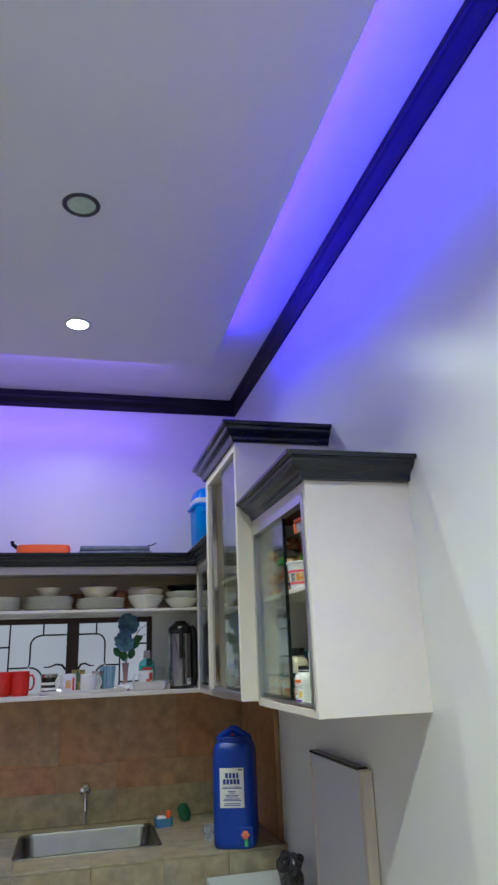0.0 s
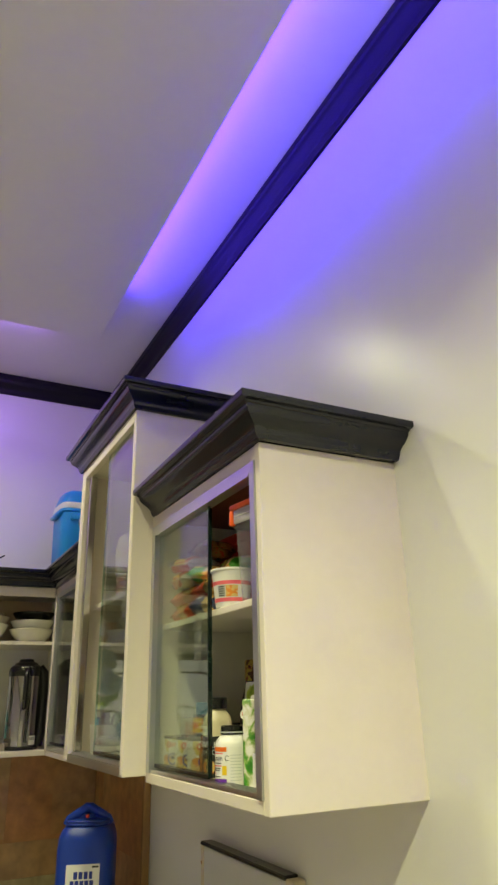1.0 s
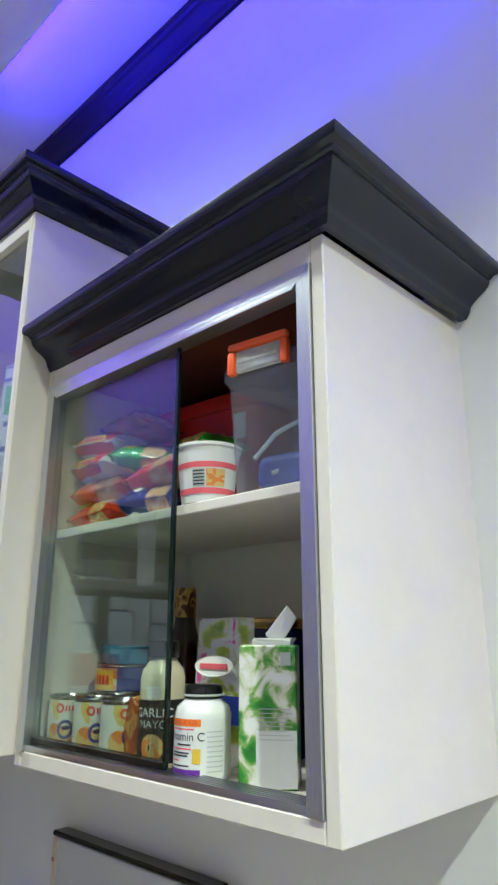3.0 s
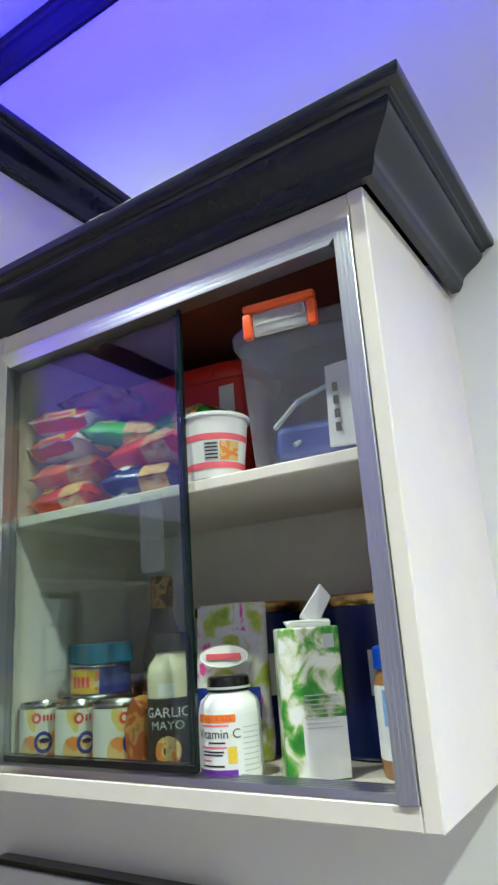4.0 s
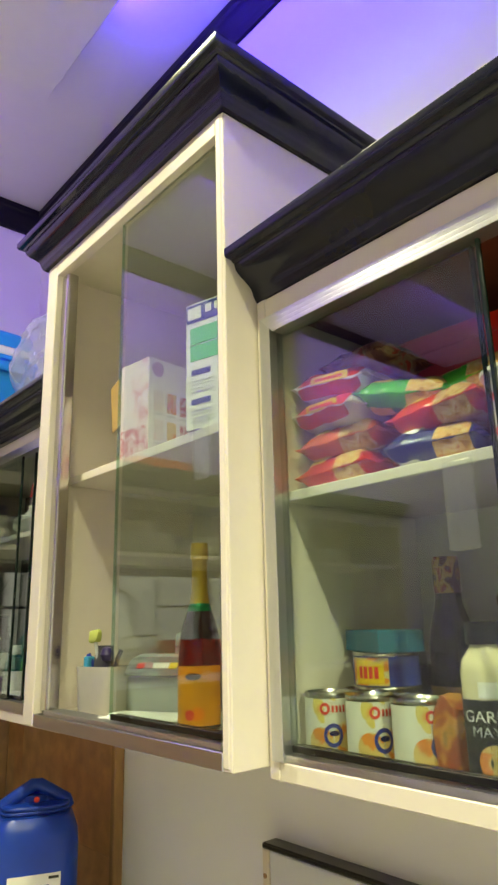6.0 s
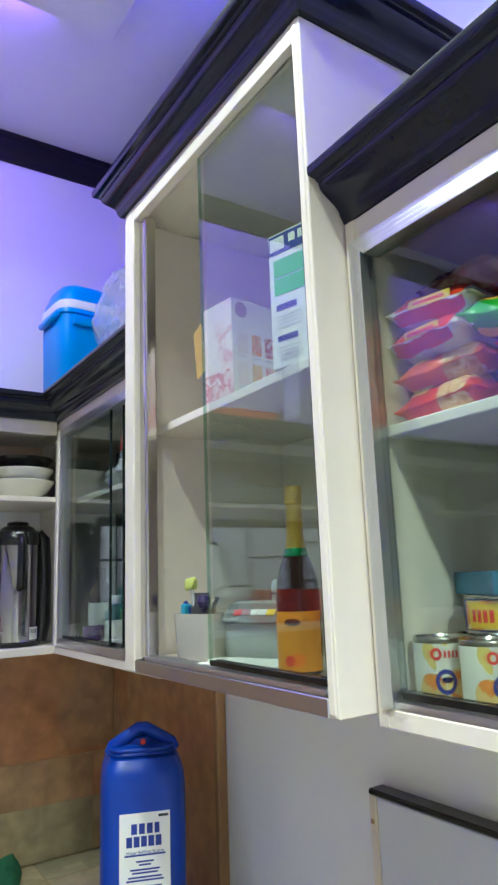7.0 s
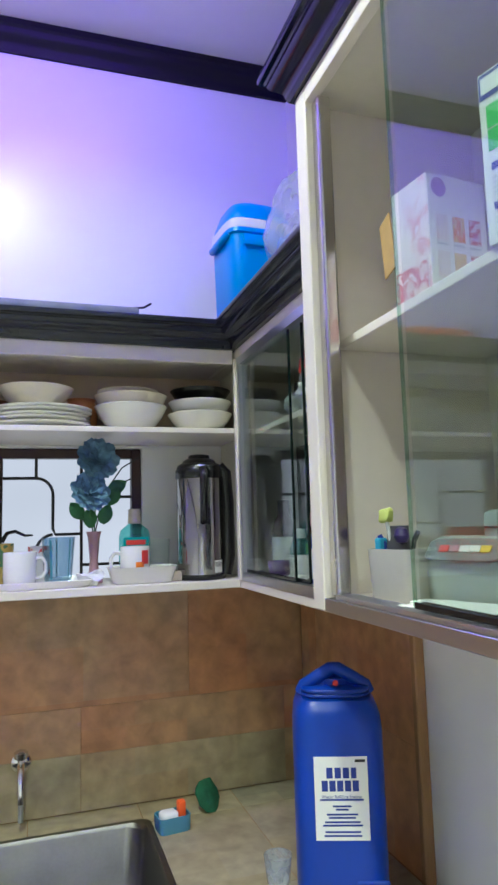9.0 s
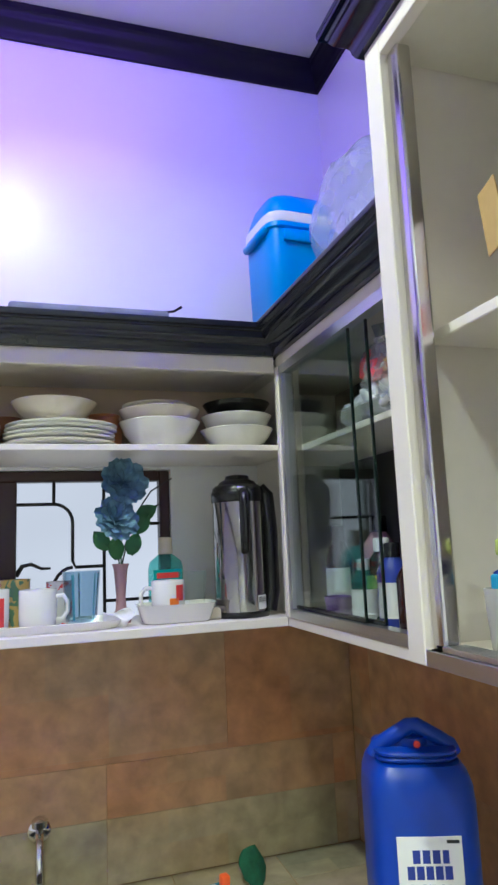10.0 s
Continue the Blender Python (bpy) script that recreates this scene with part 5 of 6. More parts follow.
part("sponge_head", crumple(box(-0.014, 0.004, 0.008, 0.030, 0.118, 0.140, 0.006, 2), 0.006, 60, 3), surf("lime_sponge", (0.50, 0.56, 0.16), 0.8), org, "lime yellow sponge head", smooth=True)
part("blue_cap", box(-0.012, 0.006, 0.028, 0.040, 0.06, 0.094, 0.003, 2), surf("light_blue_cap", (0.05, 0.30, 0.50), 0.4), org, "light blue brush end")

# ---- corner cabinet: bottles, jars, bag ----
FLOOR_C = CZ0 + 0.0205
for k, (x, y, r, h, mm, lab) in enumerate(((0.74, 3.62, 0.030, 0.20, BOTTLEG, "dark green glass bottle"), (0.80, 3.54, 0.034, 0.17, COFFEE, "dark brown bottle"), (0.73, 3.49, 0.026, 0.13, MINT, "small green bottle"),
                                         (0.745, 3.40, 0.030, 0.16, INKB, "blue plastic bottle"), (0.84, 3.40, 0.036, 0.24, BOTTLEG, "tall dark glass bottle"), (0.715, 3.285, 0.026, 0.150, COFFEE, "dark medicine bottle"), (0.86, 3.66, 0.04, 0.22, PINKG, "pinkish glass bottle"))):
    b = thing("bottle", lab + " on the floor of the corner cabinet", "bottle", (x, y, FLOOR_C), 20 * k, group="bottles in the corner cabinet")
    part("bottle", lathe([(0, 0), (r * 0.95, 0), (r, 0.004), (r, h * 0.66), (r * 0.8, h * 0.74), (r * 0.42, h * 0.84)], 26), mm, b, smooth=True)
    part("cap", lathe([(r * 0.44, h * 0.83), (r * 0.5, h * 0.84), (r * 0.5, h * 0.98), (r * 0.45, h), (0, h)], 20), (BLKPL, PAPER, GREYPL)[k % 3], b, smooth=True)
    part("paper_label", wrap(r, h * 0.15, h * 0.55, 110, 290), (PAPER, INKY, PAPER, PAPER, INKR, PAPER, PAPER)[k], b)
mcl = thing("medicine_box", "white and blue medicine box standing beside bottles", "box", (0.712, 3.215, FLOOR_C), -10)
part("carton", box(-0.02, 0.02, -0.035, 0.035, 0, 0.12, 0.001), PAPER, mcl)
part("printed_panel", box(-0.0206, -0.0202, -0.03, 0.03, 0.02, 0.05, 0), INKB, mcl)
part("printed_panel", box(-0.0206, -0.0202, -0.03, 0.03, 0.07, 0.09, 0), INKM, mcl)
pcup = thing("small_cup", "small purple plastic cup", "cup", (0.705, 3.56, FLOOR_C))
part("cup", lathe([(0, 0.002), (0.024, 0), (0.030, 0.055), (0.028, 0.055), (0.022, 0.006), (0, 0.006)], 24), surf("purple_plastic", (0.14, 0.06, 0.28), 0.35), pcup, smooth=True)
sbox = thing("small_box", "tiny white carton on the cabinet floor", "box", (0.702, 3.44, FLOOR_C), 15)
part("carton", box(-0.012, 0.012, -0.02, 0.02, 0, 0.03, 0.001), PAPER, sbox)
bag = thing("plastic_bag", "knotted clear plastic bag with red and white packs", "bag", (0.742, 3.352, 1.9062))
bm = bmesh.new()
bmesh.ops.create_icosphere(bm, subdivisions=4, radius=1)
for v in bm.verts:
    v.co = Vector((v.co.x * 0.044, v.co.y * 0.075, 0.078 + v.co.z * 0.074 + (0.022 if v.co.z > 0.9 else 0)))
no_shadow(part("film", crumple(crumple(bm, 0.022, 22, 1), 0.010, 60, 2), FILM, bag))
for k, (dx, dy, dz, mm) in enumerate(((-0.012, -0.02, 0.035, PAPER), (-0.014, 0.03, 0.040, PAPER), (-0.018, 0.012, 0.088, INKM), (-0.01, -0.03, 0.085, FOODPRINT), (-0.014, 0.040, 0.100, INKR), (-0.01, 0.0, 0.125, PAPER))):
    part("pack_inside", crumple(crumple(box(dx - 0.016, dx + 0.016, dy - 0.024, dy + 0.024, dz - 0.018, dz + 0.018, 0.010, 3), 0.020, 30, k), 0.008, 80, k), mm, bag, smooth=True)
bag = thing("plastic_bag", "white crumpled plastic bag on the cabinet shelf", "bag", (0.765, 3.43, 1.9062))
bm = bmesh.new()
bmesh.ops.create_icosphere(bm, subdivisions=4, radius=1)
for v in bm.verts:
    v.co = Vector((v.co.x * 0.065, v.co.y * 0.10, 0.036 + v.co.z * 0.034))
part("film", crumple(crumple(bm, 0.025, 20, 5), 0.010, 55, 6), surf("white_bag_film", (0.66, 0.68, 0.70), 0.3, var=0.05, bump=0.1), bag)
cn = thing("storage_tin", "dark blue tin on the cabinet shelf", "tin", (0.84, 3.36, 1.9062))
part("can", lathe([(0, 0), (0.05, 0), (0.05, 0.13), (0.052, 0.132), (0.052, 0.145), (0, 0.147)], 30), INKB, cn, smooth=True)

# ---- dish shelf: plates and bowls above ----
S1, S2 = 1.9072, CZ0 + 0.0202


def plate(x, y, z, r, group, mat=None, label="white glazed dinner plate in a stack"):
    p = tagged(part("plate", lathe([(0, 0.003), (r * 0.55, 0.001), (r * 0.58, 0), (r * 0.62, 0.001), (r * 0.80, 0.010), (r, 0.017), (r + 0.001, 0.0185), (r * 0.98, 0.019), (r * 0.78, 0.0125), (r * 0.6, 0.0055), (0, 0.005)], 48), mat or CERAM, smooth=True), label, "plate", group)
    p.location = (x, y, z)
    return p


def bowl(x, y, z, r, h, group, mat=None, label="white glazed bowl"):
    p = tagged(part("bowl", lathe([(0, 0.002), (r * 0.45, 0), (r * 0.48, 0.004), (r * 0.62, h * 0.18), (r * 0.86, h * 0.6), (r, h), (r * 0.985, h + 0.0015), (r * 0.95, h * 0.97), (r * 0.80, h * 0.6), (r * 0.5, h * 0.16), (0, h * 0.10)], 44), mat or CERAM, smooth=True), label, "bowl", group)
    p.location = (x, y, z)
    return p


for x, y, r, n in ((-0.345, 3.890, 0.115, 6), (-0.098, 3.890, 0.125, 6), (0.165, 3.890, 0.128, 5), (-0.61, 3.885, 0.115, 6), (-0.88, 3.885, 0.115, 5)):
    for k in range(n):
        plate(x + 0.003 * math.sin(5 * k + x), y + 0.003 * math.cos(3 * k), S1 + 0.0105 * k, r, "stacks of plates")
bowl(-0.098, 3.885, S1 + 0.072, 0.070, 0.046, "bowls on plates", CREAMC, "cream bowl on a stack of plates")
bowl(0.150, 3.89, S1 + 0.062, 0.098, 0.055, "bowls on plates", CREAMC, "wide cream bowl on plates")
for k in range(2):
    bowl(0.400, 3.885, S1 + 0.030 * k, 0.100, 0.072, "bowls on the shelf", CERAM if not k else CREAMC, "deep white bowl in a short stack")
bowl(0.395, 3.90, S1 + 0.066, 0.085, 0.052, "bowls on the shelf", CREAMC, "cream bowl nested on top")
for k in range(2):
    bowl(0.594, 3.875, S1 + 0.034 * k, 0.092 - 0.002 * k, 0.054, "bowls on the shelf", CERAM, "white bowl in a nested stack")
bowl(0.597, 3.88, S1 + 0.078, 0.086, 0.044, "bowls on the shelf", BLKPL, "black bowl on top of white bowls")
pot = thing("clay_pot", "small orange clay pot behind the dishes", "pot", (0.272, 3.965, S1))
part("pot", lathe([(0, 0), (0.032, 0), (0.044, 0.03), (0.046, 0.07), (0.036, 0.098), (0.040, 0.104), (0.034, 0.105), (0.03, 0.09), (0, 0.02)], 28), surf("orange_clay", (0.50, 0.20, 0.07), 0.6, var=0.12), pot, smooth=True)
pot = thing("clay_pot", "small brown clay pot behind the plates", "pot", (0.04, 3.975, S1))
part("pot", lathe([(0, 0), (0.03, 0), (0.042, 0.03), (0.044, 0.07), (0.036, 0.095), (0.034, 0.095), (0, 0.02)], 28), surf("brown_clay", (0.28, 0.12, 0.05), 0.6, var=0.12), pot, smooth=True)


TEALINK, AMBERINK = surf("teal_glass_print", (0.05, 0.22, 0.30), 0.3), surf("amber_glass_print", (0.45, 0.20, 0.08), 0.3)
# ---- dish shelf: mugs, glasses, flowers and flask below ----
def mug(x, y, z, turn, r, h, mat, label, group="mugs on the shelf", deco=()):
    t = thing("mug", label, "mug", (x, y, z), turn, group=group)
    part("body", lathe([(0, 0.003), (r * 0.85, 0), (r * 0.95, 0.004), (r, h * 0.3), (r, h - 0.002), (r - 0.001, h), (r - 0.004, h - 0.001), (r - 0.004, 0.008), (0, 0.007)], 36), mat, t, smooth=True)
    part("handle", tube([(r - 0.002, 0, h * 0.80), (r + 0.014, 0, h * 0.82), (r + 0.024, 0, h * 0.66), (r + 0.024, 0, h * 0.42), (r + 0.014, 0, h * 0.24), (r - 0.002, 0, h * 0.22)], 0.005, 8), mat, t, smooth=True)
    for z0, z1, a0, a1, mm in deco:
        part("printed_band", wrap(r, z0, z1, a0, a1), mm, t)
    return t


mug(-0.300, 3.86, S2, 200, 0.046, 0.115, REDPL, "tall red plastic mug on the shelf")
mug(-0.215, 3.87, S2, 20, 0.046, 0.115, REDPL, "tall red plastic mug beside its twin")
mug(-0.42, 3.87, S2, 20, 0.044, 0.11, REDPL, "tall red plastic mug at the end")
bl = thing("jar", "black and white striped jar with a steel lid", "jar", (-0.075, 3.885, S2))
part("jar", lathe([(0, 0), (0.036, 0), (0.038, 0.003), (0.038, 0.082)], 32), BLKPL, bl, smooth=True)
part("lid", lathe([(0.039, 0.080), (0.040, 0.082), (0.040, 0.096), (0, 0.098)], 32), STEEL, bl, smooth=True)
for z in (0.02, 0.045):
    part("label_band", wrap(0.0382, z, z + 0.012, 180, 359, seg=24), PAPER, bl)
tray = thing("serving_tray", "long white plastic tray under mugs and glasses", "tray", (0.085, 3.845, S2))
part("tray", squircle(0.42, 0.155, (((0.93, 0.88), 0), ((0.95, 0.9), 0.002), ((1, 1), 0.017), ((0.99, 0.98), 0.018), ((0.94, 0.88), 0.005)), 48, 6), CERAM, tray, smooth=True)
S3 = S2 + 0.0055
mug(0.018, 3.850, S3, 195, 0.038, 0.088, CERAM, "white mug with an orange flower print", deco=((0.02, 0.06, 55, 95, FOODPRINT), (0.01, 0.07, 105, 123, INKR)))
mug(0.115, 3.838, S3, -10, 0.040, 0.084, CERAM, "plain white glazed mug")
gl = thing("glass_tumbler", "ribbed blue-grey glass tumbler on a tray", "glass", (0.208, 3.842, S3))
no_shadow(part("tumbler", lathe([(0, 0.004), (0.030, 0), (0.033, 0.004), (0.042, 0.118), (0.0395, 0.118), (0.031, 0.010), (0, 0.010)], 24), TUMBLER, gl))
for k in range(5):
    part("glass_stripe", wrap(0.0345, 0.014, 0.112, 72 * k + 20, 72 * k + 20 + (8, 5, 12)[k % 3], seg=2, r1=0.0417), (TEALINK, TEALINK, AMBERINK)[k % 3], gl)
gl = thing("glass_tumbler", "printed yellow and red glass behind the mugs", "glass", (0.065, 3.93, S2))
part("tumbler", lathe([(0, 0.004), (0.028, 0), (0.034, 0.11), (0.032, 0.11), (0.027, 0.01), (0, 0.01)], 24), printed("glass_print", ((0.3, (0.1, 0.2, 0.1)), (0.5, (0.5, 0.35, 0.1)), (0.65, (0.45, 0.08, 0.05))), 30), gl, smooth=True)
gl = thing("glass_tumbler", "red and white glass behind the tumbler", "glass", (0.165, 3.935, S2))
part("tumbler", lathe([(0, 0.004), (0.027, 0), (0.032, 0.10), (0.030, 0.10), (0.026, 0.01), (0, 0.01)], 24), printed("glass_print_red", ((0.35, (0.65, 0.63, 0.6)), (0.55, (0.6, 0.05, 0.05)), (0.65, (0.1, 0.1, 0.2))), 24), gl, smooth=True)
ts = thing("tissue", "crumpled white tissue on the shelf", "tissue", (0.283, 3.815, S2))
bm = bmesh.new()
bmesh.ops.create_icosphere(bm, subdivisions=3, radius=1)
for v in bm.verts:
    v.co = Vector((v.co.x * 0.034, v.co.y * 0.025, 0.020 + v.co.z * 0.019))
part("paper", crumple(bm, 0.016, 40, 3), PAPER, ts)

fl = thing("flower_vase", "slim pink vase with two faded blue cloth flowers", "vase", (0.300, 3.885, S2))
part("vase", lathe([(0, 0), (0.022, 0), (0.024, 0.006), (0.013, 0.03), (0.011, 0.06), (0.016, 0.12), (0.020, 0.135), (0.018, 0.135), (0.012, 0.11), (0, 0.02)], 24), PINKG, fl, smooth=True)


def flower(cx, cy, cz, r, seed, tilt):
    """A cloth bloom: rings of ruffled petals round a heart."""
    bm, rnd = bmesh.new(), random.Random(seed)
    for ring, (n, rr, lift) in enumerate(((9, 1.0, 0.0), (8, 0.78, 0.25), (6, 0.5, 0.5), (4, 0.28, 0.7))):
        for k in range(n):
            a = 2 * math.pi * (k + 0.5 * ring) / n + rnd.uniform(-0.1, 0.1)
            c, s = math.cos(a), math.sin(a)
            rows = []
            for i in range(5):
                u = i / 4
                w = rr * r * 0.42 * math.sin(0.35 + 2.3 * u)
                row = []
                for j in (-1, -0.5, 0, 0.5, 1):
                    px, py = rr * r * u, w * j
                    pz = r * (lift * 0.6 * u + 0.15 * u * u + 0.10 * math.sin(j * 3 + seed + k) * u + 0.06 * abs(j))
                    row.append(bm.verts.new((px * c - py * s, px * s + py * c, pz)))
                rows.append(row)
            for i in range(4):
                for j in range(4):
                    bm.faces.new((rows[i][j], rows[i][j + 1], rows[i + 1][j + 1], rows[i + 1][j]))
    bmesh.ops.transform(bm, matrix=pose(cx, cy, cz, 74 + tilt, 0, 10 * seed), verts=bm.verts)
    return part("flower", bm, PETAL, fl, "faded blue cloth petals", smooth=True)


flower(0.008, -0.02, 0.325, 0.058, 1, 0)
flower(-0.015, -0.045, 0.235, 0.055, 2, -8)
for k, (dx, dz, turn) in enumerate(((0.085, 0.225, 35), (-0.070, 0.190, -40), (0.090, 0.260, 62), (0.05, 0.175, 20), (-0.02, 0.165, -8))):
    bm, rows = bmesh.new(), []
    for i in range(7):
        u = i / 6
        w = 0.019 * math.sin(math.pi * min(1, 0.08 + u * 0.92)) ** 0.8
        rows.append([bm.verts.new((w * j, -0.006 * (1 - j * j) - 0.01 * u * u, 0.055 * u)) for j in (-1, 0, 1)])
    for a, b in zip(rows, rows[1:]):
        for j in (0, 1):
            bm.faces.new((a[j], a[j + 1], b[j + 1], b[j]))
    bmesh.ops.transform(bm, matrix=pose(dx * 0.4, -0.015, dz - 0.02, 0, turn, 0), verts=bm.verts)
    part("leaf", bm, LEAF, fl, "green cloth leaf", smooth=True)
for p in ([(0, 0, 0.10), (0.004, -0.006, 0.22), (0.008, -0.015, 0.33)], [(0, 0, 0.10), (-0.008, -0.02, 0.17), (-0.014, -0.04, 0.23)], [(0, 0, 0.12), (0.03, 0, 0.24), (0.075, 0.0, 0.305), (0.125, -0.005, 0.335)], [(0.0, 0, 0.15), (0.04, 0, 0.25), (0.10, 0.005, 0.275)]):
    part("stem", tube(p, 0.0018, 6), LEAF if p[2][0] < 0.02 else IRON, fl, smooth=True)

st = thing("soap_dish", "white oblong dish under a mug", "dish", (0.418, 3.832, S2), -3)
part("dish", squircle(0.178, 0.115, (((0.80, 0.78), 0), ((0.86, 0.84), 0.003), ((1, 1), 0.040), ((1.02, 1.02), 0.042), ((0.95, 0.94), 0.040), ((0.84, 0.80), 0.008)), 44, 5), CERAM, st, smooth=True)
mug(0.400, 3.825, S2 + 0.009, 180, 0.038, 0.085, CERAM, "white mug with red and orange print", deco=((0.018, 0.046, 85, 118, INKO), (0.040, 0.075, 108, 142, INKR)))
mw = thing("mouthwash_bottle", "teal mouthwash bottle with a pale cap", "bottle", (0.412, 3.915, S2))
mw.scale = (1.0, 1.0, 0.93)
no_shadow(part("bottle", squircle(0.085, 0.05, ((0.95, 0), (1, 0.005), (1, 0.125), (0.9, 0.145), (0.5, 0.160), (0.36, 0.165)), 36, 3), MINT, mw, smooth=True))
part("cap", lathe([(0.0155, 0.164), (0.018, 0.166), (0.017, 0.205), (0.014, 0.208), (0, 0.208)], 24), surf("pale_cap", (0.62, 0.55, 0.45), 0.4), mw, "pale cap", smooth=True)
part("paper_label", box(-0.034, 0.034, -0.0262, -0.0255, 0.09, 0.125, 0), surf("teal_label", (0.02, 0.35, 0.36), 0.4), mw)
part("brand_bar", box(-0.026, 0.026, -0.0270, -0.0263, 0.103, 0.117, 0), INKR, mw)
cg = thing("glass_tumbler", "clear drinking glass beside the mug", "glass", (0.468, 3.87, S2))
no_shadow(part("tumbler", lathe([(0, 0.004), (0.028, 0), (0.034, 0.11), (0.032, 0.11), (0.026, 0.01), (0, 0.01)], 28), PULL, cg, smooth=True))
pk = thing("small_packet", "small pale packet lying on the shelf", "packet", (0.497, 3.84, S2), 8)
part("film", crumple(box(-0.02, 0.02, -0.035, 0.035, 0, 0.028, 0.006, 2), 0.005, 40, 3), CREAMC, pk, smooth=True)

th = thing("vacuum_flask", "tall steel vacuum flask with black lid and handle", "flask", (0.580, 3.842, S2), -8)
R = 0.063
part("body", lathe([(0, 0.0), (R + 0.001, 0.0), (R + 0.003, 0.004), (R + 0.003, 0.012), (R, 0.013), (R, 0.272), (R - 0.001, 0.274)], 48), FLASK, th, "brushed steel body", smooth=True)
part("base_ring", lathe([(R + 0.0035, 0.0), (R + 0.0045, 0.002), (R + 0.0045, 0.012), (R + 0.0005, 0.014)], 48), BLKPL, th, smooth=True)
part("collar", lathe([(R + 0.001, 0.270), (R + 0.002, 0.272), (R + 0.002, 0.292), (R - 0.002, 0.298)], 48), BLKPL, th, "black collar", smooth=True)
part("shoulder", lathe([(R - 0.001, 0.297), (R - 0.002, 0.304), (R - 0.010, 0.311), (R - 0.016, 0.312)], 48), BLKPL, th, smooth=True)
part("lid", lathe([(R - 0.014, 0.310), (R - 0.020, 0.320), (0.030, 0.326), (0.028, 0.334), (0.015, 0.337), (0, 0.337)], 40), BLKPL, th, "black domed lid", smooth=True)
part("spout_button", box(-0.011, 0.011, -R - 0.003, -R + 0.016, 0.298, 0.306, 0.003, 2), CHROME, th, "chrome pouring lip", smooth=True)
bm = tube([(0.004, -R - 0.003, 0.290), (0.004, -R - 0.016, 0.282), (0.004, -R - 0.022, 0.262), (0.004, -R - 0.022, 0.19), (0.004, -R - 0.016, 0.160), (0.004, -R - 0.008, 0.158)], 0.011, 12)
part("handle", bm, BLKPL, th, "black handle", smooth=True)
bm = tube([(R - 0.010, -0.006, 0.300), (R + 0.006, -0.010, 0.285), (R + 0.012, -0.010, 0.20), (R + 0.012, -0.010, 0.06), (R + 0.002, -0.010, 0.012)], 0.019, 12)
part("back_handle", bm, BLKPL, th, "black rear grip", smooth=True)
part("sticker", wrap(R, 0.018, 0.050, 300, 328), PAPER, th, "white bar-coded sticker")
for k in range(8):
    part("barcode_bar", wrap(R + 0.0004, 0.034, 0.046, 302 + 3 * k, 303.4 + 3 * k, seg=1), INKK, th)

# ---- things on top of the cabinets ----
TOP = CZ1 + 0.0082
cool = thing("water_jug", "square sky-blue water jug with a white-striped lid", "jug", (0.742, 3.81, TOP), 4)
cool.scale = (0.94, 0.94, 0.93)
part("body", squircle(0.205, 0.20, ((0.90, 0), (0.94, 0.006), (1.0, 0.30), (1.0, 0.345)), 48, 5), CYAN, cool, smooth=True)
part("rim_band", squircle(0.205, 0.20, ((1.03, 0.358), (1.05, 0.362), (1.04, 0.384), (1.01, 0.387)), 48, 5), PAPER, cool, "white band", smooth=True)
part("rim", squircle(0.205, 0.20, ((1.02, 0.340), (1.06, 0.344), (1.05, 0.357), (1.0, 0.3575)), 48, 5), CYAN, cool, smooth=True)
part("lid", squircle(0.205, 0.20, ((1.02, 0.388), (1.0, 0.400), (0.86, 0.440), (0.62, 0.455), (0.4, 0.457)), 48, 4), CYAN, cool, "blue domed lid", smooth=True)
part("grip", tube([(-0.100, -0.07, 0.345), (-0.110, -0.055, 0.335), (-0.112, 0.0, 0.328), (-0.110, 0.055, 0.335), (-0.100, 0.07, 0.345)], 0.011, 10), CYAN, cool, "side grip", smooth=True)
part("front_ledge", box(-0.07, 0.08, -0.112, -0.098, 0.300, 0.335, 0.006, 2), CYAN, cool, smooth=True)

pb2 = thing("plastic_bag", "large inflated clear plastic bag on the cabinet", "bag", (0.815, 3.50, TOP))
bm = bmesh.new()
bmesh.ops.create_icosphere(bm, subdivisions=5, radius=1)
for v in bm.verts:
    q = 1 if v.co.z < 0.4 else 1 - 0.35 * (v.co.z - 0.4)
    v.co = Vector((v.co.x * 0.125 * q, v.co.y * 0.145 * q, 0.215 + v.co.z * 0.215))
no_shadow(part("film", crumple(crumple(bm, 0.040, 8, 4), 0.010, 24, 5), FILM, pb2, smooth=True))
part("net_inside", crumple(squircle(0.15, 0.17, ((0.8, 0.006), (1, 0.03), (1.0, 0.18), (0.7, 0.24), (0.3, 0.26)), 28, 3), 0.03, 14, 3), surf("grey_net", (0.42, 0.43, 0.48), 0.6, var=0.12, scale=30), pb2, "pale bundle inside", smooth=True)

orr = thing("griddle", "orange-bottomed flat pan lying on the shelf top", "pan", (-0.135, 3.86, TOP))
part("pan", squircle(0.27, 0.16, ((0.9, 0), (1, 0.006), (1.0, 0.100), (0.97, 0.112)), 40, 4), ORANGE, orr, smooth=True)
part("handle", tube([(-0.13, -0.03, 0.10), (-0.155, -0.03, 0.118), (-0.158, -0.03, 0.135)], 0.010, 10), BLKPL, orr, "black handle end", smooth=True)
tw = thing("folded_mat", "folded grey-blue mat lying on the shelf top", "mat", (0.235, 3.86, TOP))
for k in range(4):
    part("fold", crumple(box(-0.205 + 0.006 * k, 0.205 - 0.01 * k, -0.085, 0.085, 0.027 * k, 0.027 * k + 0.026, 0.008, 2), 0.004, 12, k), TOWEL, tw, smooth=True)
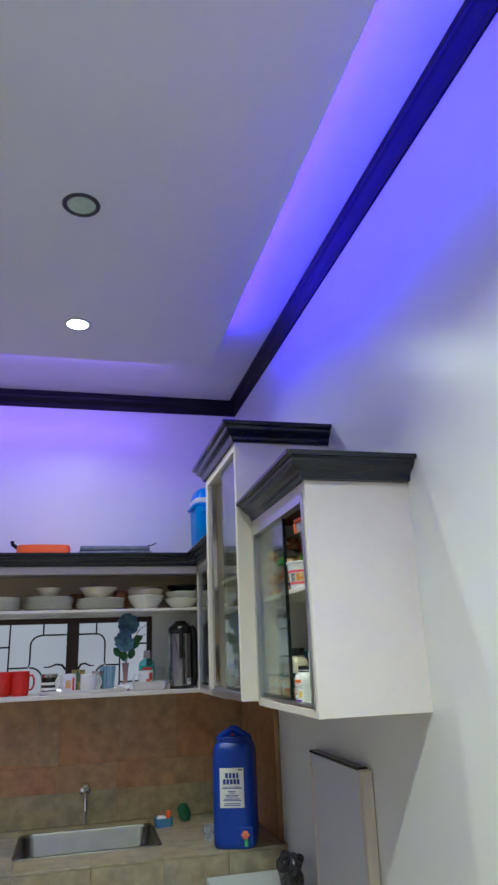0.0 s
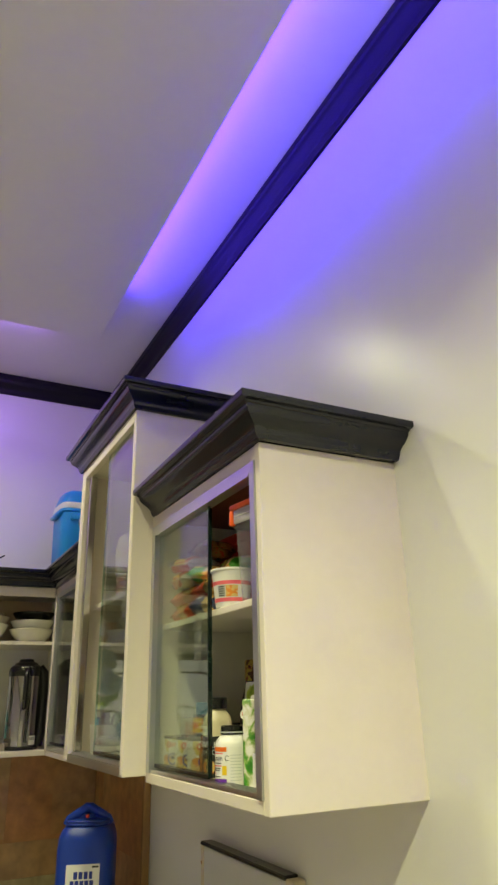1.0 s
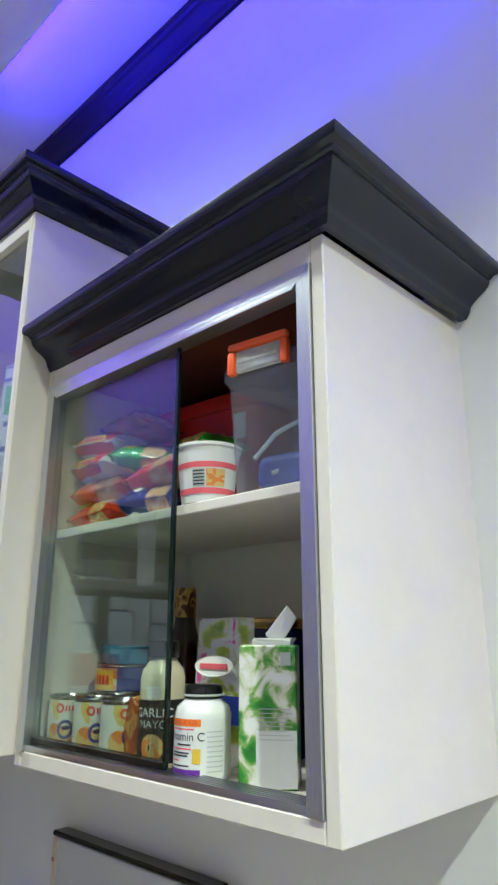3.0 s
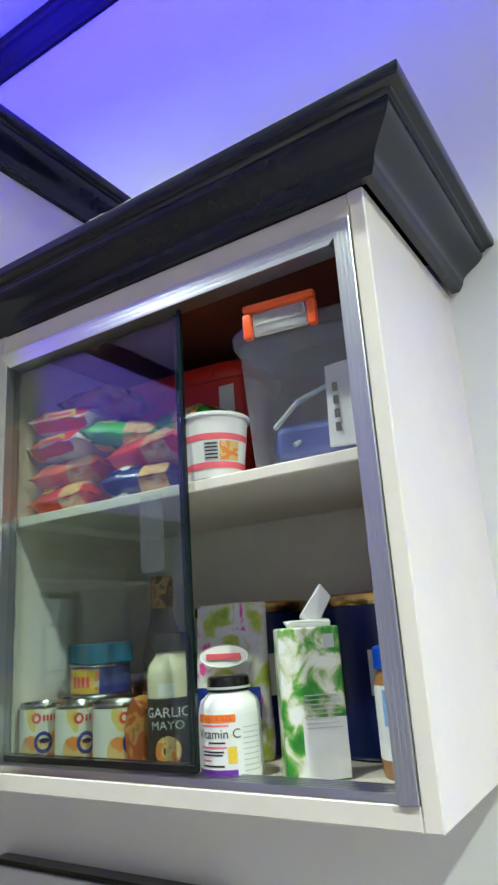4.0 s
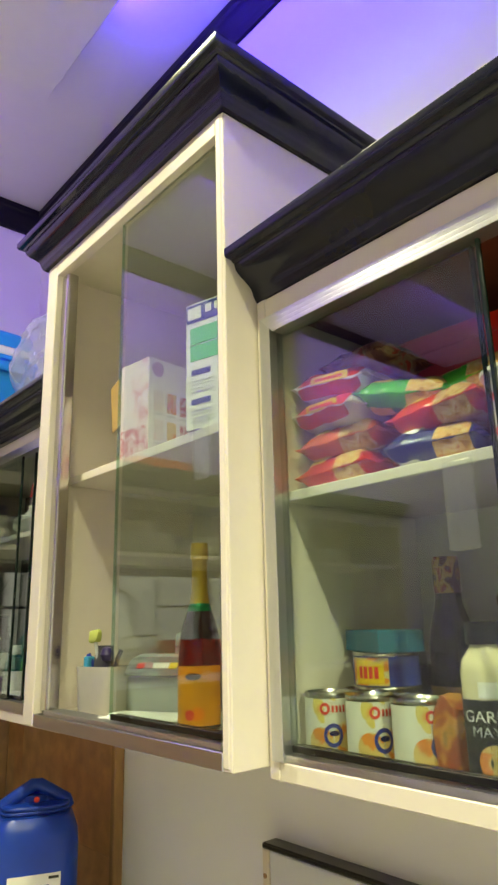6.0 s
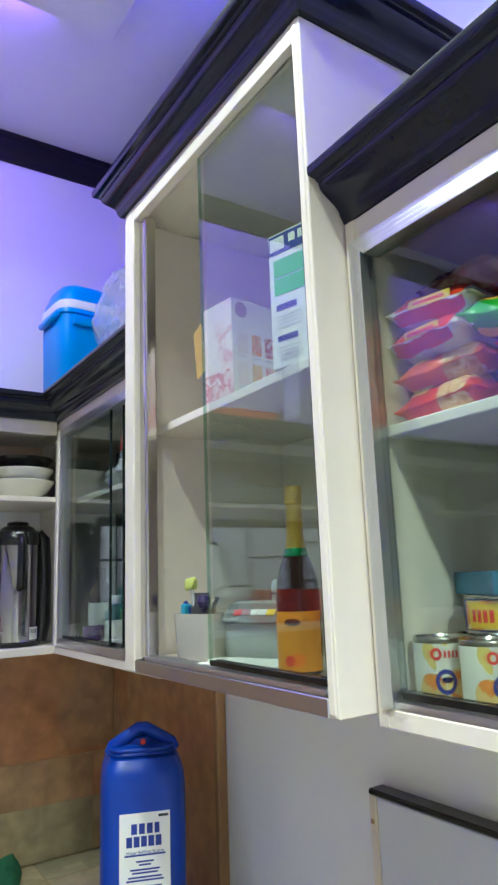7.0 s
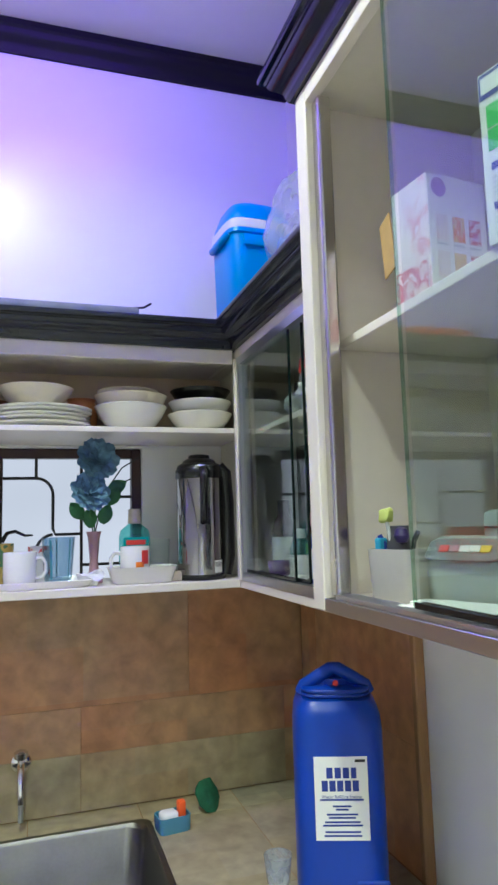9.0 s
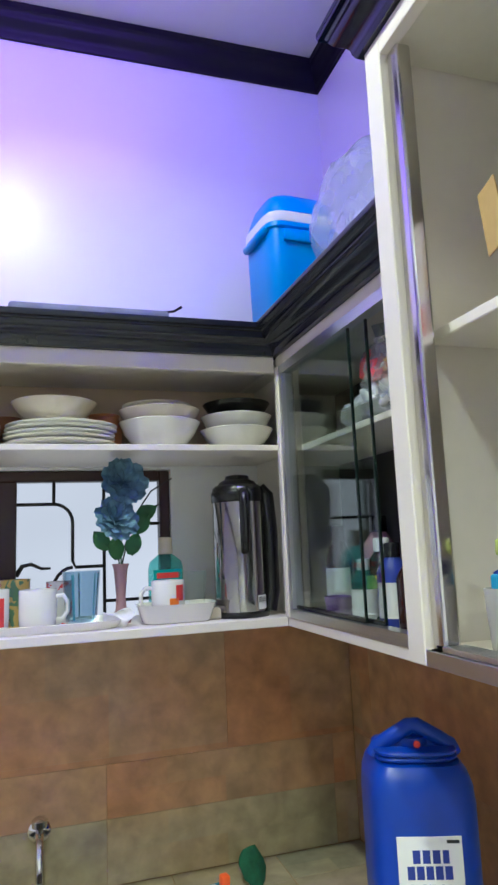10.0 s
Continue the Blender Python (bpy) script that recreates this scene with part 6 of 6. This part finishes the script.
part("loose_tie", tube([(0.16, -0.06, 0.108), (0.19, -0.06, 0.112), (0.21, -0.06, 0.125)], 0.003, 6), BLKPL, tw)

# ---- counter things ----
jug = thing("water_container", "slim deep-blue plastic water container with a spigot", "container", (0.757, 3.398, COUNTER), -21)
JW, JD = 0.182, 0.205
part("body", squircle(JW, JD, ((0.90, 0), (0.97, 0.008), (1, 0.03), (1.0, 0.350), (0.97, 0.378), (0.90, 0.397), (0.78, 0.410)), 56, 5), BLUE, jug, smooth=True)
part("neck", squircle(JW * 0.74, JD * 0.6, ((1, 0.406), (1.0, 0.424), (0.94, 0.426)), 40, 4), BLUE, jug, smooth=True)
for k in range(2):
    part("thread_ring", squircle(JW * 0.78, JD * 0.64, ((0.97, 0.412 + 0.009 * k), (1, 0.414 + 0.009 * k), (1, 0.417 + 0.009 * k), (0.97, 0.419 + 0.009 * k)), 40, 4), BLUE, jug, smooth=True)
bm = tube([(-0.070, -0.01, 0.412), (-0.064, -0.012, 0.426), (-0.035, -0.014, 0.444), (-0.006, -0.015, 0.461), (0.006, -0.015, 0.461), (0.035, -0.014, 0.444), (0.064, -0.012, 0.426), (0.070, -0.01, 0.412)], 0.014, 12)
part("handle", bm, BLUE, jug, "moulded carrying handle", smooth=True)
part("cap", lathe([(0, 0.422), (0.03, 0.422), (0.032, 0.426), (0.030, 0.442), (0, 0.444)], 28), BLUE, jug, smooth=True)
part("shoulder_web", squircle(0.124, 0.05, ((1, 0.416), (0.9, 0.431), (0.5, 0.448), (0.2, 0.456)), 28, 3), BLUE, jug, smooth=True)
part("red_dot", lathe([(0, 0), (0.006, 0), (0.006, 0.003), (0, 0.004)], 14), INKR, jug).matrix_basis = pose(0.0, -0.050, 0.438, 62, 0, 0)
LF = -JD / 2 - 0.0012
lab = part("paper_label", box(-0.052, 0.052, LF, LF + 0.002, 0.158, 0.312, 0), PAPER, jug, "white paper label")
for u0, u1, z0, z1 in ((-0.028, -0.016, 0.272, 0.292), (-0.012, 0.0, 0.272, 0.292), (0.004, 0.016, 0.272, 0.292), (0.02, 0.03, 0.272, 0.292),
                       (-0.038, -0.026, 0.248, 0.268), (-0.023, -0.011, 0.248, 0.268), (-0.008, 0.004, 0.248, 0.268), (0.007, 0.019, 0.248, 0.268), (0.022, 0.034, 0.248, 0.268)):
    part("brand_bar", box(u0, u1, LF - 0.0006, LF, z0, z1, 0.0002), INKB, lab)
part("lettering", text_mesh("Water Refilling Station", 0.0085, y=LF, z=0.238), INKB, lab, "blue letters")
for z, w in ((0.231, 0.042), (0.219, 0.018), (0.213, 0.012), (0.204, 0.030), (0.198, 0.026), (0.190, 0.034), (0.184, 0.038), (0.172, 0.034), (0.165, 0.036)):
    part("print_line", box(-w, w, LF - 0.0006, LF, z, z + 0.0032, 0), INKB, lab)
part("print_line", box(0.028, 0.048, LF - 0.0006, LF, 0.302, 0.307, 0), INKK, lab)
sp = part("spigot_recess", box(0.022, 0.086, LF - 0.001, LF + 0.006, 0.022, 0.085, 0.006, 2), BLUE, jug, "moulded recess")
kb = part("spigot", lathe([(0, 0), (0.012, 0), (0.012, 0.016), (0.017, 0.018), (0.018, 0.028), (0.014, 0.031), (0, 0.032)], 20), SALMON, jug, "salmon tap knob", smooth=True)
kb.matrix_basis = pose(0.056, LF, 0.060, 90, 0, 0) @ Matrix.Diagonal((0.8, 0.8, 0.9, 1))
for k in range(6):
    a = math.pi * k / 3
    part("knob_lug", lathe([(0, 0.018), (0.005, 0.018), (0.005, 0.029), (0, 0.030)], 8, centre=(0.017 * math.cos(a), 0.017 * math.sin(a), 0)), SALMON, kb)
part("spigot_outlet", tube([(0.058, LF - 0.012, 0.045), (0.058, LF - 0.018, 0.018)], 0.008, 10), INKG, jug, "green outlet")

gob = thing("drinking_glass", "small clear drinking glass on the counter", "glass", (0.655, 3.50, COUNTER))
no_shadow(part("tumbler", lathe([(0, 0.003), (0.022, 0), (0.025, 0.004), (0.031, 0.058), (0.029, 0.058), (0.023, 0.010), (0, 0.009)], 32), FILM, gob, smooth=True))
sd = thing("sponge_box", "teal plastic sponge box beside the sink", "box", (0.492, 3.838, COUNTER), 8)
part("tub", squircle(0.085, 0.062, ((0.94, 0), (0.97, 0.003), (1, 0.038), (0.93, 0.038), (0.88, 0.008)), 32, 6), TEALB, sd, smooth=True)
part("sponge", crumple(box(-0.032, 0.012, -0.022, 0.022, 0.012, 0.046, 0.008, 2), 0.003, 60), PAPER, sd, "white sponge", smooth=True)
part("scraper", box(0.014, 0.034, -0.012, 0.012, 0.012, 0.066, 0.005, 2), ORANGE, sd, "orange scraper", smooth=True)
sc = thing("scouring_pad", "dark green scouring pad leaning on the wall", "pad", (0.605, 3.90, COUNTER), 24)
bm = squircle(0.078, 0.014, ((0.5, 0), (0.85, 0.012), (1, 0.035), (0.95, 0.055), (0.6, 0.075), (0.3, 0.084)), 24, 3)
bmesh.ops.transform(bm, matrix=pose(0, 0, 0, -24, 16, 0), verts=bm.verts)
part("pad", crumple(bm, 0.018, 26, 2), GREENS, sc, smooth=True)

# ---- white board leaning on the side wall, small stand ----
board = thing("white_board", "white laminate board with dark top edge against wall", "board", (0.942, 2.60, 0.0))
part("panel", box(0.928, 0.959, 2.365, 2.822, 0.002, 1.298, 0.002), BOARD, board, at=True)
part("edge_strip", box(0.924, 0.960, 2.334, 2.364, 0.002, 1.304, 0.003), BOARDE, board, "cream wooden edge strip with a hole", at=True)
part("edge_strip", box(0.927, 0.960, 2.823, 2.840, 0.002, 1.298, 0.002), BOARDE, board, "cream wooden edge strip", at=True)
part("top_edge", box(0.924, 0.960, 2.365, 2.838, 1.2985, 1.309, 0.003), BLKPL, board, "dark rubber top edge", at=True)
for y, z, rr in ((2.349, 1.253, 0.006), (2.831, 1.258, 0.004)):
    h = part("screw_hole", lathe([(0, 0), (rr, 0), (rr, 0.0012), (0, 0.0012)], 14), BLKPL if y < 2.5 else WOODB, board)
    h.matrix_basis = Matrix.Translation(Vector((0.9255, y, z)) - board.location) @ pose(0, 0, 0, 0, -90, 0)

stand = thing("side_table", "low grey stand between counter and wall board", "table", (0.70, 3.08, 0))
part("top", box(0.60, 0.922, 2.90, 3.29, 0.76, 0.80, 0.003), GREYPL, stand, at=True)
for x in (0.62, 0.90):
    for y in (2.92, 3.27):
        part("leg", box(x - 0.018, x + 0.018, y - 0.018, y + 0.018, 0, 0.7595, 0.002), WOODB, stand, at=True)
fb = thing("foil_bag", "crumpled silver and black foil bag by the wall", "bag", (0.868, 2.97, 0.8002))
bm = bmesh.new()
bmesh.ops.create_icosphere(bm, subdivisions=4, radius=1)
for v in bm.verts:
    v.co = Vector((v.co.x * 0.045, v.co.y * 0.06, 0.075 + v.co.z * 0.075))
part("foil", crumple(crumple(bm, 0.035, 14, 2), 0.012, 45, 9), surf("black_foil", (0.10, 0.10, 0.11), 0.18, 0.8, var=0.5, scale=12, bump=0.1), fb)

# ---- tiles: pieces of the walls and the counter ----


def tile_mesh(w, h, t, material, key, cache={}):
    if (w, h, key) not in cache:
        bm = box(-w / 2, w / 2, -t / 2, t / 2, -h / 2, h / 2, 0.0008)
        me = bpy.data.meshes.new("tile")
        bm.to_mesh(me)
        bm.free()
        me.materials.append(material)
        cache[(w, h, key)] = me
    return cache[(w, h, key)]


def lay(parent, spans, rows, make):
    """Cuts rows of tiles in a running bond to the wall they cover."""
    a, b = spans
    for k, (z0, z1, first) in enumerate(rows):
        edges = [a]
        x = first
        while x > a:
            x -= 0.60
        while x < b:
            if x > a + 0.02:
                edges.append(x)
            x += 0.60
        edges.append(b)
        for u, v in zip(edges, edges[1:]):
            if v - u > 0.03:
                make(parent, round(u + 0.0006, 4), round(v - 0.0006, 4), z0 + 0.0006, z1 - 0.0006)


def tile_object(parent, me, loc, rot):
    ob = new("tile", me)
    ob.parent = parent
    ob.location, ob.rotation_euler = loc - world_of(parent), rot
    return ob


north, east = bpy.data.objects["wall_tile_bed_north"], bpy.data.objects["wall_tile_bed_east"]
TROWS = [(1.035, 1.160, 0.277), (1.160, CZ0, 0.584)]
lay(north, (-1.60, TX - 0.001), TROWS, lambda p, u, v, z0, z1: tile_object(p, tile_mesh(round(v - u, 3), round(z1 - z0, 3), 0.010, TILE, "n"), Vector(((u + v) / 2, TF + 0.005, (z0 + z1) / 2)), (0, 0, 0)))
lay(north, (-1.60, TX - 0.001), [(COUNTER, 1.035, 0.277)], lambda p, u, v, z0, z1: tile_object(p, tile_mesh(round(v - u, 3), round(z1 - z0, 3), 0.010, LOWTILE, "nl"), Vector(((u + v) / 2, TF + 0.005, (z0 + z1) / 2)), (0, 0, 0)))
lay(east, (3.387, TF - 0.001), [(COUNTER, 1.160, 3.62), (1.160, CZ0, 3.92)], lambda p, u, v, z0, z1: tile_object(p, tile_mesh(round(v - u, 3), round(z1 - z0, 3), 0.010, TILE, "e"), Vector((TX + 0.005, (u + v) / 2, (z0 + z1) / 2)), (0, 0, radians(90))))


def counter_tile(x0, x1, y0, y1):
    me = tile_mesh(round(x1 - x0 - 0.002, 3), round(y1 - y0 - 0.002, 3), 0.010, CTILE, "c")
    tile_object(counter, me, Vector(((x0 + x1) / 2, (y0 + y1) / 2, COUNTER - 0.005)), (radians(-90), 0, 0))


xs = [-1.60, -1.17, -0.76, SX0, SX0 + 0.30, SX1, 0.70, TX - 0.001]
for u, v in zip(xs, xs[1:]):
    counter_tile(u, v, CF, SY0)
    counter_tile(u, v, SY1, TF)
    if not (u >= SX0 and v <= SX1):
        counter_tile(u, v, SY0, SY1)
    for z0, z1 in ((COUNTER - 0.30, COUNTER - 0.011), (COUNTER - 0.60, COUNTER - 0.302), (0.0, COUNTER - 0.602)):
        tile_object(counter, tile_mesh(round(v - u - 0.002, 3), round(z1 - z0, 3), 0.010, CTILE, "f"), Vector(((u + v) / 2, CF + 0.006, (z0 + z1) / 2)), (0, 0, 0))
